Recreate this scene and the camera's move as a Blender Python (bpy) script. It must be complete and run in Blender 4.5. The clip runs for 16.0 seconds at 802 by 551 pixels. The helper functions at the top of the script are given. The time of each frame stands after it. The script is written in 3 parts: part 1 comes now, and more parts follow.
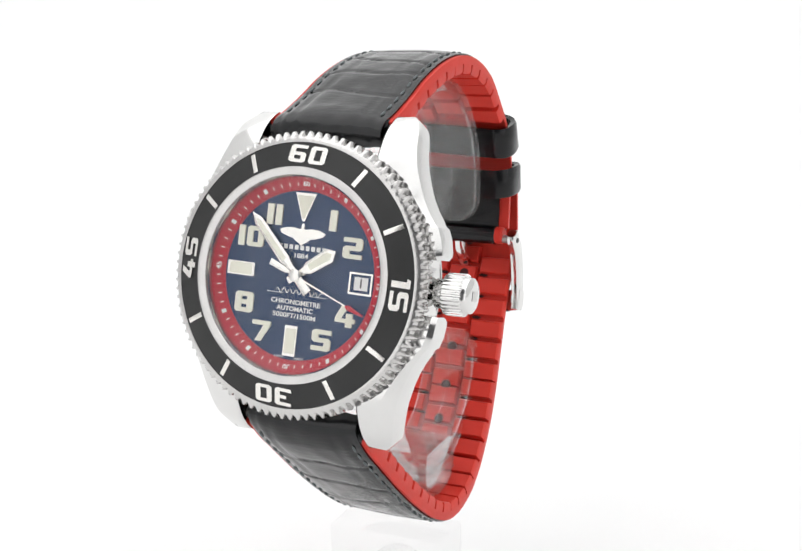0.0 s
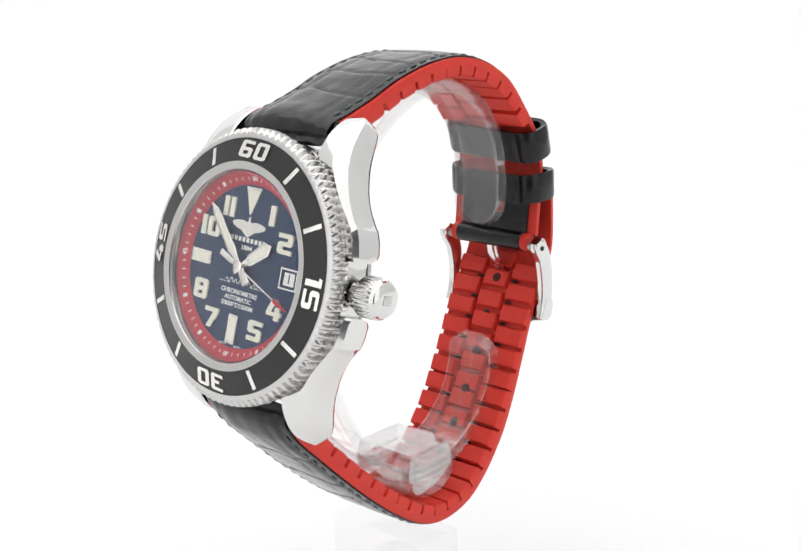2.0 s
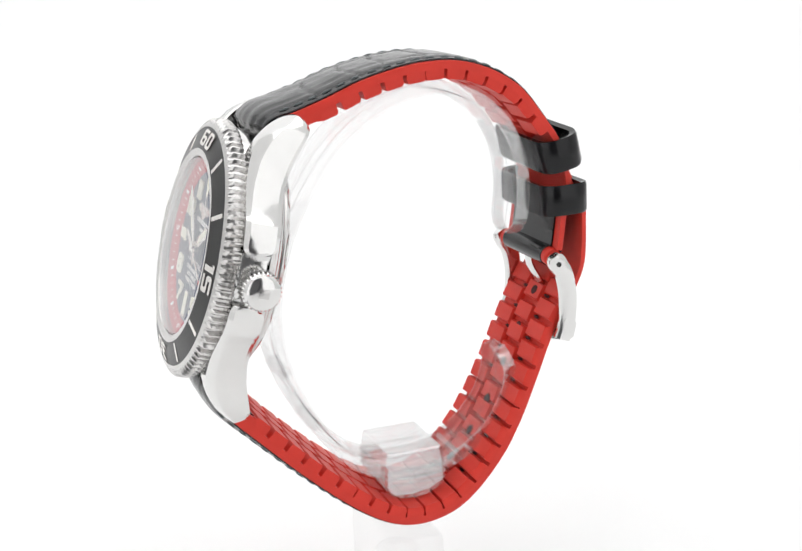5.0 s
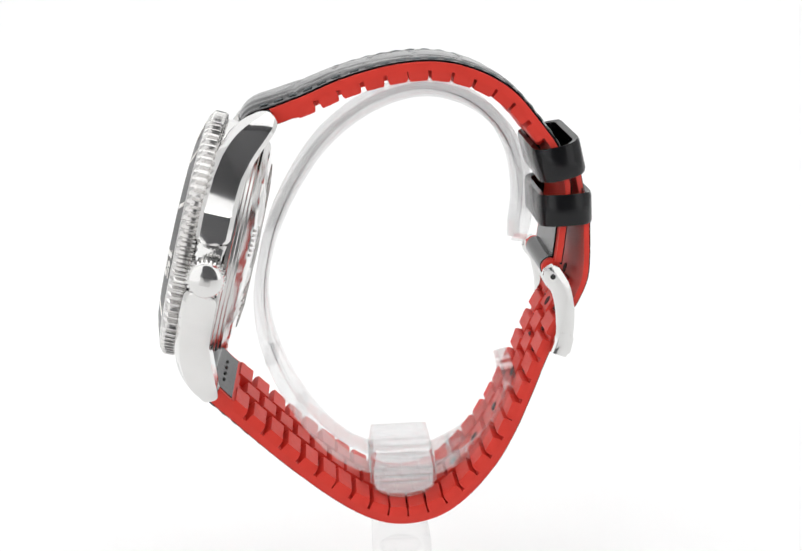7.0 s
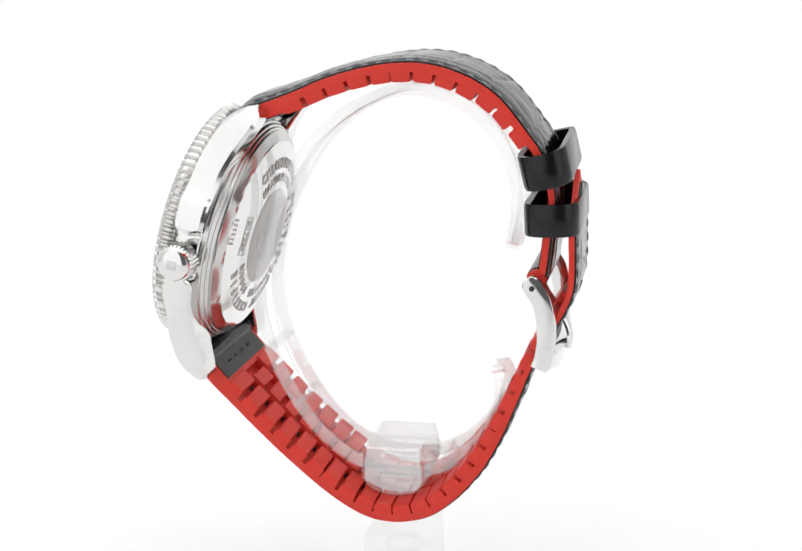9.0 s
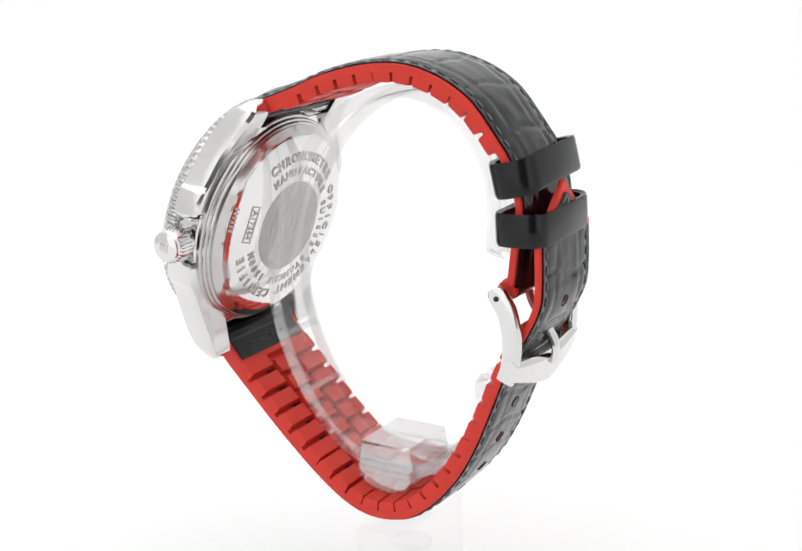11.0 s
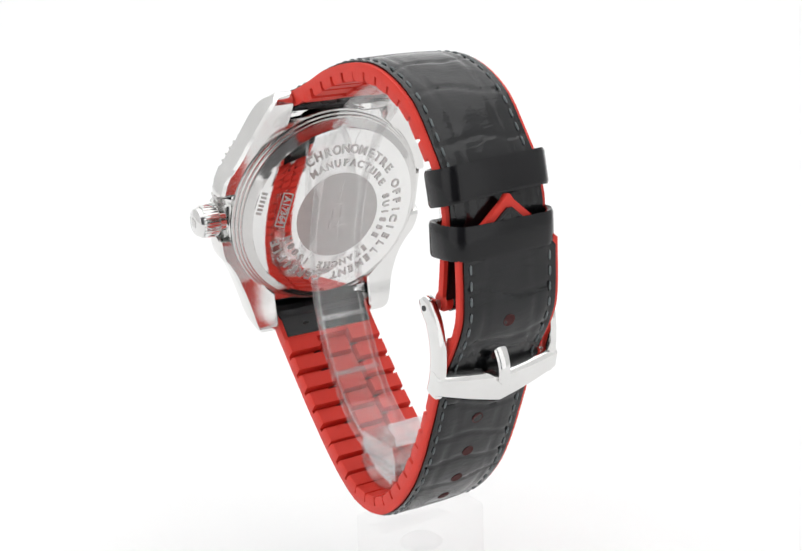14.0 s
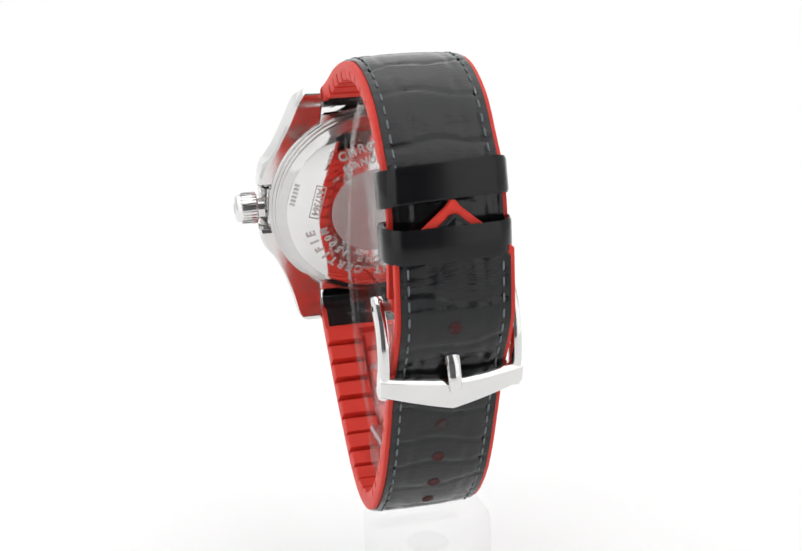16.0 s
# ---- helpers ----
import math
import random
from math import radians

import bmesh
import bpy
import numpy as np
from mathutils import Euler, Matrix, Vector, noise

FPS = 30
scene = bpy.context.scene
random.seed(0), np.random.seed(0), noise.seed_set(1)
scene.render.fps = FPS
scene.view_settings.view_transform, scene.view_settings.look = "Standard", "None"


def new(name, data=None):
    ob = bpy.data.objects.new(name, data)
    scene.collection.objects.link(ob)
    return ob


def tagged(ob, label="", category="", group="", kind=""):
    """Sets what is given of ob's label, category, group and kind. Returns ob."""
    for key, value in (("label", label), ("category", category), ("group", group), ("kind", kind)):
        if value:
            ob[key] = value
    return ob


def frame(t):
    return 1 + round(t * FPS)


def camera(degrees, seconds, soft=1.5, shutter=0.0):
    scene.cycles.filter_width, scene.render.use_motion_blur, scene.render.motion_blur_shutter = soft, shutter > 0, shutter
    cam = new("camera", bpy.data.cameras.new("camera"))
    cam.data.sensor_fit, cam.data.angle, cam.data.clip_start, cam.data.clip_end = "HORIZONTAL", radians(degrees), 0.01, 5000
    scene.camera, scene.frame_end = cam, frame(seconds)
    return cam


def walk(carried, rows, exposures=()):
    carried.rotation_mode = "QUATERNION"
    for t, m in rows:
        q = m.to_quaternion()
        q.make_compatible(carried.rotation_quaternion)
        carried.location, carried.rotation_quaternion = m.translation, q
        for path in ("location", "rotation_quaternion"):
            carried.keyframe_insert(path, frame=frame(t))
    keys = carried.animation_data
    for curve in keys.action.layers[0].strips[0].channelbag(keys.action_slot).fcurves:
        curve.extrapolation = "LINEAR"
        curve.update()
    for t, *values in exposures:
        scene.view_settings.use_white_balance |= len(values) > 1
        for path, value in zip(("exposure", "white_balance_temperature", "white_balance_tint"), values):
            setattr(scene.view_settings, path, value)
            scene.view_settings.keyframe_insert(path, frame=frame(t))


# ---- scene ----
# a still camera before a white photo tent; the watch and its stand turn on a hidden turntable
RATE, EASE, SWAY = -0.153236, -0.007924, 0.010622   # radians a second, and slight unevenness of the drive
FLOOR = 0.125                                         # lift of the world so that the floor is z = 0


def turn(t):
    return RATE * t + EASE * t * (t - 16.0) / 64.0 + SWAY * t * (t - 16.0) * (t - 8.0) / 512.0


cam = camera(35.4846, 16.0, soft=1.5)
_rz = Matrix.Rotation(0.005691, 4, "Z")
_rx = Matrix.Rotation(-0.263899, 4, "X")
_ry = Matrix.Rotation(0.034043, 4, "Y")
CAM = Matrix.Translation((0, -0.209261, FLOOR)) @ _rz @ _rx @ _ry @ Matrix.Rotation(radians(90), 4, "X")
walk(cam, [(0.0, CAM), (16.0, CAM)])

# the watch's own axes on the turntable: x to 3 o'clock, y to 12 o'clock, z out of the dial
AXES = Matrix(((0.902117, 0.119309, -0.414669), (-0.431476, 0.241188, -0.869285), (-0.003701, 0.963117, 0.269058)))
AT = Vector((-0.016964, -0.034181, -0.046729 + FLOOR))
WATCH = Matrix.Translation(AT) @ AXES.to_4x4()

# ---------------------------------------------------------------- light
world = bpy.data.worlds.new("world")
scene.world = world
world.use_nodes = True
bg = world.node_tree.nodes["Background"]
bg.inputs["Color"].default_value = (1.0, 1.0, 1.0, 1)
bg.inputs["Strength"].default_value = 0.1
scene.view_settings.exposure = 0.0


# ---------------------------------------------------------------- materials
def nodes_of(name):
    m = bpy.data.materials.new(name)
    m.use_nodes = True
    nt = m.node_tree
    return m, nt, nt.nodes["Principled BSDF"]


def add_node(nt, kind, **values):
    n = nt.nodes.new(kind)
    for key, v in values.items():
        n.inputs[key].default_value = v
    return n


def surface(name, colour, rough=0.5, metal=0.0, vary=0.15, scale=400.0, bump=0.0, bump_scale=2500.0, spec=0.5, rough_vary=0.1, coat=0.0):
    m, nt, b = nodes_of(name)
    tc = nt.nodes.new("ShaderNodeTexCoord")
    big = add_node(nt, "ShaderNodeTexNoise", Scale=scale, Detail=4.0)
    nt.links.new(tc.outputs["Object"], big.inputs["Vector"])
    mix = nt.nodes.new("ShaderNodeMix")
    mix.data_type = "RGBA"
    mix.inputs[6].default_value = (*[c * (1 - vary) for c in colour], 1)
    mix.inputs[7].default_value = (*[min(1, c * (1 + vary)) for c in colour], 1)
    nt.links.new(big.outputs["Fac"], mix.inputs[0])
    nt.links.new(mix.outputs[2], b.inputs["Base Color"])
    fine = add_node(nt, "ShaderNodeTexNoise", Scale=bump_scale, Detail=3.0)
    nt.links.new(tc.outputs["Object"], fine.inputs["Vector"])
    rr = nt.nodes.new("ShaderNodeMapRange")
    rr.inputs[3].default_value, rr.inputs[4].default_value = max(0, rough - rough_vary), min(1, rough + rough_vary)
    nt.links.new(fine.outputs["Fac"], rr.inputs[0])
    nt.links.new(rr.outputs[0], b.inputs["Roughness"])
    b.inputs["Metallic"].default_value = metal
    b.inputs["Specular IOR Level"].default_value = spec
    b.inputs["Coat Weight"].default_value = coat
    if bump:
        bp = add_node(nt, "ShaderNodeBump", Strength=bump, Distance=0.0002)
        nt.links.new(fine.outputs["Fac"], bp.inputs["Height"])
        nt.links.new(bp.outputs["Normal"], b.inputs["Normal"])
    return m


def leather_material(name, colour, rough, bump, spec):
    m, nt, b = nodes_of(name)
    tc = nt.nodes.new("ShaderNodeTexCoord")
    mp = nt.nodes.new("ShaderNodeMapping")
    mp.inputs["Scale"].default_value = (420, 1500, 1500)
    nt.links.new(tc.outputs["Object"], mp.inputs["Vector"])
    streak = add_node(nt, "ShaderNodeTexNoise", Scale=1.0, Detail=5.0, Distortion=0.6)
    nt.links.new(mp.outputs["Vector"], streak.inputs["Vector"])
    pore = add_node(nt, "ShaderNodeTexVoronoi", Scale=2600.0)
    nt.links.new(tc.outputs["Object"], pore.inputs["Vector"])
    add = nt.nodes.new("ShaderNodeMath")
    add.operation = "MULTIPLY_ADD"
    add.inputs[1].default_value = 0.25
    nt.links.new(pore.outputs["Distance"], add.inputs[0])
    nt.links.new(streak.outputs["Fac"], add.inputs[2])
    bp = add_node(nt, "ShaderNodeBump", Strength=bump, Distance=0.0004)
    nt.links.new(add.outputs[0], bp.inputs["Height"])
    nt.links.new(bp.outputs["Normal"], b.inputs["Normal"])
    wear = add_node(nt, "ShaderNodeTexNoise", Scale=160.0, Detail=6.0)
    nt.links.new(tc.outputs["Object"], wear.inputs["Vector"])
    rr = nt.nodes.new("ShaderNodeMapRange")
    rr.inputs[3].default_value, rr.inputs[4].default_value = rough - 0.03, rough + 0.10
    nt.links.new(wear.outputs["Fac"], rr.inputs[0])
    nt.links.new(rr.outputs[0], b.inputs["Roughness"])
    mix = nt.nodes.new("ShaderNodeMix")
    mix.data_type = "RGBA"
    mix.inputs[6].default_value = (*[c * 0.7 for c in colour], 1)
    mix.inputs[7].default_value = (*[c * 1.4 for c in colour], 1)
    nt.links.new(wear.outputs["Fac"], mix.inputs[0])
    nt.links.new(mix.outputs[2], b.inputs["Base Color"])
    b.inputs["Specular IOR Level"].default_value = spec
    return m


def dial_material():
    m, nt, b = nodes_of("dial_blue")
    tc = nt.nodes.new("ShaderNodeTexCoord")
    grad = nt.nodes.new("ShaderNodeTexGradient")
    grad.gradient_type = "RADIAL"
    nt.links.new(tc.outputs["Object"], grad.inputs["Vector"])
    rays = add_node(nt, "ShaderNodeTexNoise", Scale=420.0, Detail=3.0)
    rays.noise_dimensions = "1D"
    nt.links.new(grad.outputs["Fac"], rays.inputs["W"])
    mix = nt.nodes.new("ShaderNodeMix")
    mix.data_type = "RGBA"
    mix.inputs[6].default_value = (0.011, 0.028, 0.074, 1)
    mix.inputs[7].default_value = (0.026, 0.060, 0.148, 1)
    nt.links.new(rays.outputs["Fac"], mix.inputs[0])
    nt.links.new(mix.outputs[2], b.inputs["Base Color"])
    b.inputs["Metallic"].default_value = 0.55
    b.inputs["Roughness"].default_value = 0.38
    return m


def skin_gloss(nt, low=0.04, high=0.9, power=3.2):
    """How much a clear skin mirrors: little head-on, much at a grazing view."""
    lw = nt.nodes.new("ShaderNodeLayerWeight")
    lw.inputs["Blend"].default_value = 0.5
    pw = nt.nodes.new("ShaderNodeMath")
    pw.operation = "POWER"
    pw.inputs[1].default_value = power
    nt.links.new(lw.outputs["Facing"], pw.inputs[0])
    ma = nt.nodes.new("ShaderNodeMath")
    ma.operation = "MULTIPLY_ADD"
    ma.inputs[1].default_value, ma.inputs[2].default_value = high, low
    nt.links.new(pw.outputs[0], ma.inputs[0])
    return ma


def clear_material(name, haze, gloss=0.55, low=0.035):
    """Clear plastic: see-through with a glossy skin and a little white haze."""
    m, nt, b = nodes_of(name)
    tc = nt.nodes.new("ShaderNodeTexCoord")
    nz = add_node(nt, "ShaderNodeTexNoise", Scale=90.0, Detail=4.0)
    nt.links.new(tc.outputs["Object"], nz.inputs["Vector"])
    rr = nt.nodes.new("ShaderNodeMapRange")
    rr.inputs[3].default_value, rr.inputs[4].default_value = haze * 0.5, haze * 1.5
    nt.links.new(nz.outputs["Fac"], rr.inputs[0])
    tr = nt.nodes.new("ShaderNodeBsdfTransparent")
    tr.inputs["Color"].default_value = (1.0, 0.999, 0.999, 1)
    d1 = nt.nodes.new("ShaderNodeBsdfDiffuse")
    d1.inputs["Color"].default_value = (0.99, 0.985, 0.985, 1)
    d2 = nt.nodes.new("ShaderNodeBsdfTranslucent")
    d2.inputs["Color"].default_value = (0.99, 0.985, 0.985, 1)
    df = nt.nodes.new("ShaderNodeMixShader")
    nt.links.new(d1.outputs[0], df.inputs[1])
    nt.links.new(d2.outputs[0], df.inputs[2])
    gl = nt.nodes.new("ShaderNodeBsdfGlossy")
    gl.inputs["Roughness"].default_value = 0.04
    m1, m2 = nt.nodes.new("ShaderNodeMixShader"), nt.nodes.new("ShaderNodeMixShader")
    fr = skin_gloss(nt, low, gloss)
    nt.links.new(rr.outputs[0], m1.inputs[0])
    nt.links.new(tr.outputs[0], m1.inputs[1])
    nt.links.new(df.outputs[0], m1.inputs[2])
    nt.links.new(fr.outputs[0], m2.inputs[0])
    nt.links.new(m1.outputs[0], m2.inputs[1])
    nt.links.new(gl.outputs[0], m2.inputs[2])
    nt.links.new(m2.outputs[0], nt.nodes["Material Output"].inputs["Surface"])
    return m


def crystal_material():
    m, nt, b = nodes_of("sapphire")
    tr = nt.nodes.new("ShaderNodeBsdfTransparent")
    gl = nt.nodes.new("ShaderNodeBsdfGlossy")
    gl.inputs["Roughness"].default_value = 0.02
    fr = skin_gloss(nt, 0.045, 0.95, 2.5)
    mx = nt.nodes.new("ShaderNodeMixShader")
    nt.links.new(fr.outputs[0], mx.inputs[0])
    nt.links.new(tr.outputs[0], mx.inputs[1])
    nt.links.new(gl.outputs[0], mx.inputs[2])
    nt.links.new(mx.outputs[0], nt.nodes["Material Output"].inputs["Surface"])
    return m


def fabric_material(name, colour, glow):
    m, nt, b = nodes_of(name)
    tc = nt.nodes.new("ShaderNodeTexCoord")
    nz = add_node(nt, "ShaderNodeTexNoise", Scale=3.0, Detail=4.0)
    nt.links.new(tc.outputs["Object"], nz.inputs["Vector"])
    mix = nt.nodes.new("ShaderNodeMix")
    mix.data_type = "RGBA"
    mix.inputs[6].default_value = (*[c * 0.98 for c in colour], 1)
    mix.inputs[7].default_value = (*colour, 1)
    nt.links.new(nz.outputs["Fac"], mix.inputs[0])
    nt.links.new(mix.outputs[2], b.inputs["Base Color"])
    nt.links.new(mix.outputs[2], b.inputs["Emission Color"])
    # glow stands in for lamps shining through the cloth from outside
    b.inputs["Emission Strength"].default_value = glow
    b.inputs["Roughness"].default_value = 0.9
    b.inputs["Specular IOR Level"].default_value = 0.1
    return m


STEEL = surface("polished_steel", (0.74, 0.735, 0.725), 0.10, 1.0, 0.04, 300, 0.02, 4000, rough_vary=0.04)
STEEL_MIRROR = surface("mirror_steel", (0.78, 0.775, 0.765), 0.05, 1.0, 0.03, 300, 0.01, 4000, rough_vary=0.03)
STEEL_EDGE = surface("bezel_steel", (0.62, 0.61, 0.60), 0.22, 1.0, 0.06, 500, 0.05, 5000, rough_vary=0.06)
STEEL_MATT = surface("brushed_steel", (0.46, 0.45, 0.44), 0.40, 1.0, 0.08, 600, 0.1, 5000)
ENGRAVED = surface("engraved_steel", (0.52, 0.51, 0.50), 0.5, 1.0, 0.1, 600)
RUBBER = surface("red_rubber", (0.66, 0.040, 0.026), 0.48, 0.0, 0.12, 220, 0.14, 3500, 0.28)
RED_FLANGE = surface("red_flange", (0.52, 0.017, 0.04), 0.35, 0.0, 0.06, 500)
LEATHER = leather_material("black_leather", (0.0045, 0.005, 0.006), 0.10, 0.12, 0.42)
LEATHER_FLAT = leather_material("smooth_black_leather", (0.0045, 0.0045, 0.0055), 0.16, 0.06, 0.33)
THREAD = surface("grey_thread", (0.13, 0.15, 0.155), 0.7, 0.0, 0.2, 3000, 0.3, 6000)
INSERT = surface("black_insert", (0.012, 0.012, 0.012), 0.32, 0.0, 0.1, 400, 0.04, 5000)
LUME = surface("cream_lume", (0.88, 0.87, 0.74), 0.55, 0.0, 0.05, 1500, 0.1, 6000)
WHITE = surface("white_print", (0.88, 0.88, 0.87), 0.5, 0.0, 0.03, 800)
SILVER = surface("silver_applique", (0.86, 0.84, 0.80), 0.24, 1.0, 0.04, 800)
BLACK = surface("black_print", (0.01, 0.01, 0.01), 0.5, 0.0, 0.05, 800)
# dark red colour stands for the shade inside slots and strap holes
HOLE_SHADE = surface("hole_shade", (0.05, 0.005, 0.005), 0.8, 0.0, 0.2, 800)
DIAL = dial_material()
CRYSTAL = crystal_material()
ACRYLIC = clear_material("clear_acrylic", 0.008, 0.08, 0.07)
ACRYLIC_RIM = clear_material("clear_acrylic_rim", 0.03, 0.1, 0.16)
ACRYLIC_CLIP = clear_material("clear_acrylic_clip", 0.04, 0.2, 0.36)
ACRYLIC_POST = clear_material("clear_acrylic_post", 0.03, 0.3)
FLOORING = fabric_material("white_floor", (0.87, 0.87, 0.87), 0.0)
# each panel's emission is set to light the watch and grade its reflections
TENT = fabric_material("glowing_tent_side", (0.5, 0.5, 0.5), 0.5)
TENT_FRONT = fabric_material("glowing_tent_front", (0.5, 0.5, 0.5), 1.5)
TENT_TOP = fabric_material("glowing_tent_top", (0.5, 0.5, 0.5), 2.6)
TENT_BACK = fabric_material("glowing_tent_back", (0.5, 0.5, 0.5), 1.2)
DARK = fabric_material("dim_room", (0.4, 0.4, 0.41), 0.0)


# ---------------------------------------------------------------- mesh helpers (millimetres in, metres out)
def finish(bm, material, name, sharp=32):
    bmesh.ops.recalc_face_normals(bm, faces=bm.faces)
    for f in bm.faces:
        f.smooth = True
    for e in bm.edges:
        if len(e.link_faces) == 2 and e.calc_face_angle(0) > radians(sharp):
            e.smooth = False
    me = bpy.data.meshes.new(name)
    bm.to_mesh(me)
    bm.free()
    me.materials.append(material)
    return me


def part(name, bm, material, parent, label="", sharp=32):
    bm.transform(Matrix.Scale(0.001, 4))
    ob = new(name, finish(bm, material, name, sharp))
    ob.parent = parent
    if label:
        tagged(ob, label)
    return ob


def box(bm, x0, x1, y0, y1, z0, z1, bevel=0.0, m=None):
    r = bmesh.ops.create_cube(bm, size=1.0)
    vs = r["verts"]
    bmesh.ops.transform(bm, verts=vs, matrix=Matrix.Translation(((x0 + x1) / 2, (y0 + y1) / 2, (z0 + z1) / 2)) @ Matrix.Diagonal((x1 - x0, y1 - y0, z1 - z0, 1)))
    if bevel:
        es = list({e for v in vs for e in v.link_edges})
        out = bmesh.ops.bevel(bm, geom=es, offset=bevel, segments=2, affect="EDGES", profile=0.6)
        vs = list({v for f in out["faces"] for v in f.verts} | {v for v in vs if v.is_valid})
    if m is not None:
        bmesh.ops.transform(bm, verts=vs, matrix=m)
    return vs


def rings(bm, loops, closed=True, cap=True, wrap=False):
    """Skin between loops of equal length; closed loops, with caps at both ends or wrapped round."""
    vv = [[bm.verts.new(p) for p in loop] for loop in loops]
    n = len(vv[0])
    pairs = list(zip(vv, vv[1:])) + ([(vv[-1], vv[0])] if wrap else [])
    for a, b in pairs:
        for j in range(n if closed else n - 1):
            k = (j + 1) % n
            bm.faces.new((a[j], a[k], b[k], b[j]))
    if cap and not wrap and closed:
        bm.faces.new(vv[0][::-1])
        bm.faces.new(vv[-1])
    return vv


def lathe(profile, steps=128, wrap=False, cap=True, warp=None):
    """Turn (radius, height) points round z. warp(radius, height, angle) may change the radius."""
    bm = bmesh.new()
    loops = []
    for r, z in profile:
        loop = []
        for i in range(steps):
            a = 2 * math.pi * i / steps
            q = warp(r, z, a) if warp else r
            loop.append((q * math.cos(a), q * math.sin(a), z))
        loops.append(loop)
    rings(bm, loops, True, cap, wrap)
    return bm


def spline(points, step):
    """A smooth path through control points, at even steps of arc length: positions and tangents."""
    p = np.array(points, float)
    p = np.vstack([2 * p[0] - p[1], p, 2 * p[-1] - p[-2]])
    out = []
    for i in range(1, len(p) - 2):
        for u in np.linspace(0, 1, 16, endpoint=False):
            a, b, c, d = p[i - 1], p[i], p[i + 1], p[i + 2]
            out.append(0.5 * (2 * b + (c - a) * u + (2 * a - 5 * b + 4 * c - d) * u ** 2 + (3 * b - a - 3 * c + d) * u ** 3))
    out.append(p[-2])
    out = np.array(out)
    s = np.concatenate([[0], np.cumsum(np.linalg.norm(np.diff(out, axis=0), axis=1))])
    n = max(2, int(round(s[-1] / step)))
    q = np.linspace(0, s[-1], n + 1)
    pos = np.stack([np.interp(q, s, out[:, k]) for k in range(out.shape[1])], 1)
    tan = np.gradient(pos, axis=0)
    for _ in range(2):
        tan[1:-1] = (tan[:-2] + 2 * tan[1:-1] + tan[2:]) / 4
    tan /= np.linalg.norm(tan, axis=1)[:, None]
    return q, pos, tan


def letters(text, size, depth=0.08, bold=0.0, wide=1.0):
    """A bmesh of raised letters, centred, facing +z."""
    cu = bpy.data.curves.new("letters", "FONT")
    cu.body, cu.size, cu.extrude, cu.offset = text, size, depth / 2, bold
    cu.align_x, cu.align_y = "CENTER", "CENTER"
    cu.resolution_u = 3
    ob = new("letters", cu)
    bpy.context.view_layer.update()
    me = bpy.data.meshes.new_from_object(ob.evaluated_get(bpy.context.evaluated_depsgraph_get()))
    bpy.data.objects.remove(ob)
    bm = bmesh.new()
    bm.from_mesh(me)
    bpy.data.meshes.remove(me)
    bm.transform(Matrix.Diagonal((wide, 1, 1, 1)))
    return bm


def digits(text, height, depth, grow=0.0, gap=0.2, wider=1.32):
    """Squared block numerals with cut corners, centred, facing +z; grow thickens the strokes."""
    k = height / 1.4
    s, v, c, h = 0.31, 0.27, 0.15, 1.4
    L = [(0, c), (c, 0), (s, 0), (s, h), (c, h), (0, h - c)]
    R = [(1 - x, y) for x, y in reversed(L)]
    T, M, B = [[(s, y), (1 - s, y), (1 - s, y + v), (s, y + v)] for y in (h - v, h / 2 - v / 2, 0)]
    RL = [(1 - s, 0), (1 - c, 0), (1, c), (1, h / 2 + v / 2 - c), (1 - c, h / 2 + v / 2), (1 - s, h / 2 + v / 2)]
    LU = [(0, h / 2 - v / 2 + c), (c, h / 2 - v / 2), (s, h / 2 - v / 2), (s, h), (c, h), (0, h - c)]
    RU = [(1 - x, y) for x, y in reversed(LU)]
    LL = [(1 - x, y) for x, y in reversed(RL)]
    tr, tl, br, bl = [[(x, y), (x + s, y), (x + s, y + v), (x, y + v)] for x, y in ((1 - s, h - v), (0, h - v), (1 - s, 0), (0, 0))]
    shapes = {"0": (L, R, T, B), "6": (L, RL, T, M, B, tr), "1": ([(0.3, 0), (0.63, 0), (0.63, h), (0.3, h)], [(0.12, h - v), (0.3, h - v), (0.3, h), (0.2, h)]),
              "5": (LU, RL, T, M, B, tr, bl), "3": (R, T, [(0.3, h / 2 - v / 2), (1 - s, h / 2 - v / 2), (1 - s, h / 2 + v / 2), (0.3, h / 2 + v / 2)], B, tl, bl),
              "4": ([(0, 0.3), (0.58, 0.3), (0.58, 0.57), (0.33, 0.57), (0.62, h), (0.3, h), (0, 0.6)], [(0.58, 0), (0.88, 0), (0.88, 0.9), (0.58, 0.9)], [(0.88, 0.3), (1.02, 0.3), (1.02, 0.57), (0.88, 0.57)]),
              "|": ([(0.12, 0), (0.46, 0), (0.46, h), (0.12, h)],), "2": (T, RU, M, LL, B, tl, br), "7": ([(0, h - v), (1, h - v), (1, h), (0, h)], [(0.22, 0), (0.58, 0), (1, h - v), (0.62, h - v)]), "8": (L, R, T, M, B)}
    bm = bmesh.new()
    wide = [0.51 if ch == "1" else 0.34 if ch == "|" else 1.0 for ch in text]
    x0 = -(sum(wide) + gap * (len(text) - 1)) / 2
    for ch, w in zip(text, wide):
        off = x0 - (0.12 if ch in "1|" else 0)
        for poly in shapes[ch]:
            cx, cy = sum(p[0] for p in poly) / len(poly), sum(p[1] for p in poly) / len(poly)
            loop = []
            for px, py in poly:
                loop.append(((off + px + math.copysign(grow, px - cx)) * k * wider, (py - h / 2 + math.copysign(grow, py - cy)) * k))
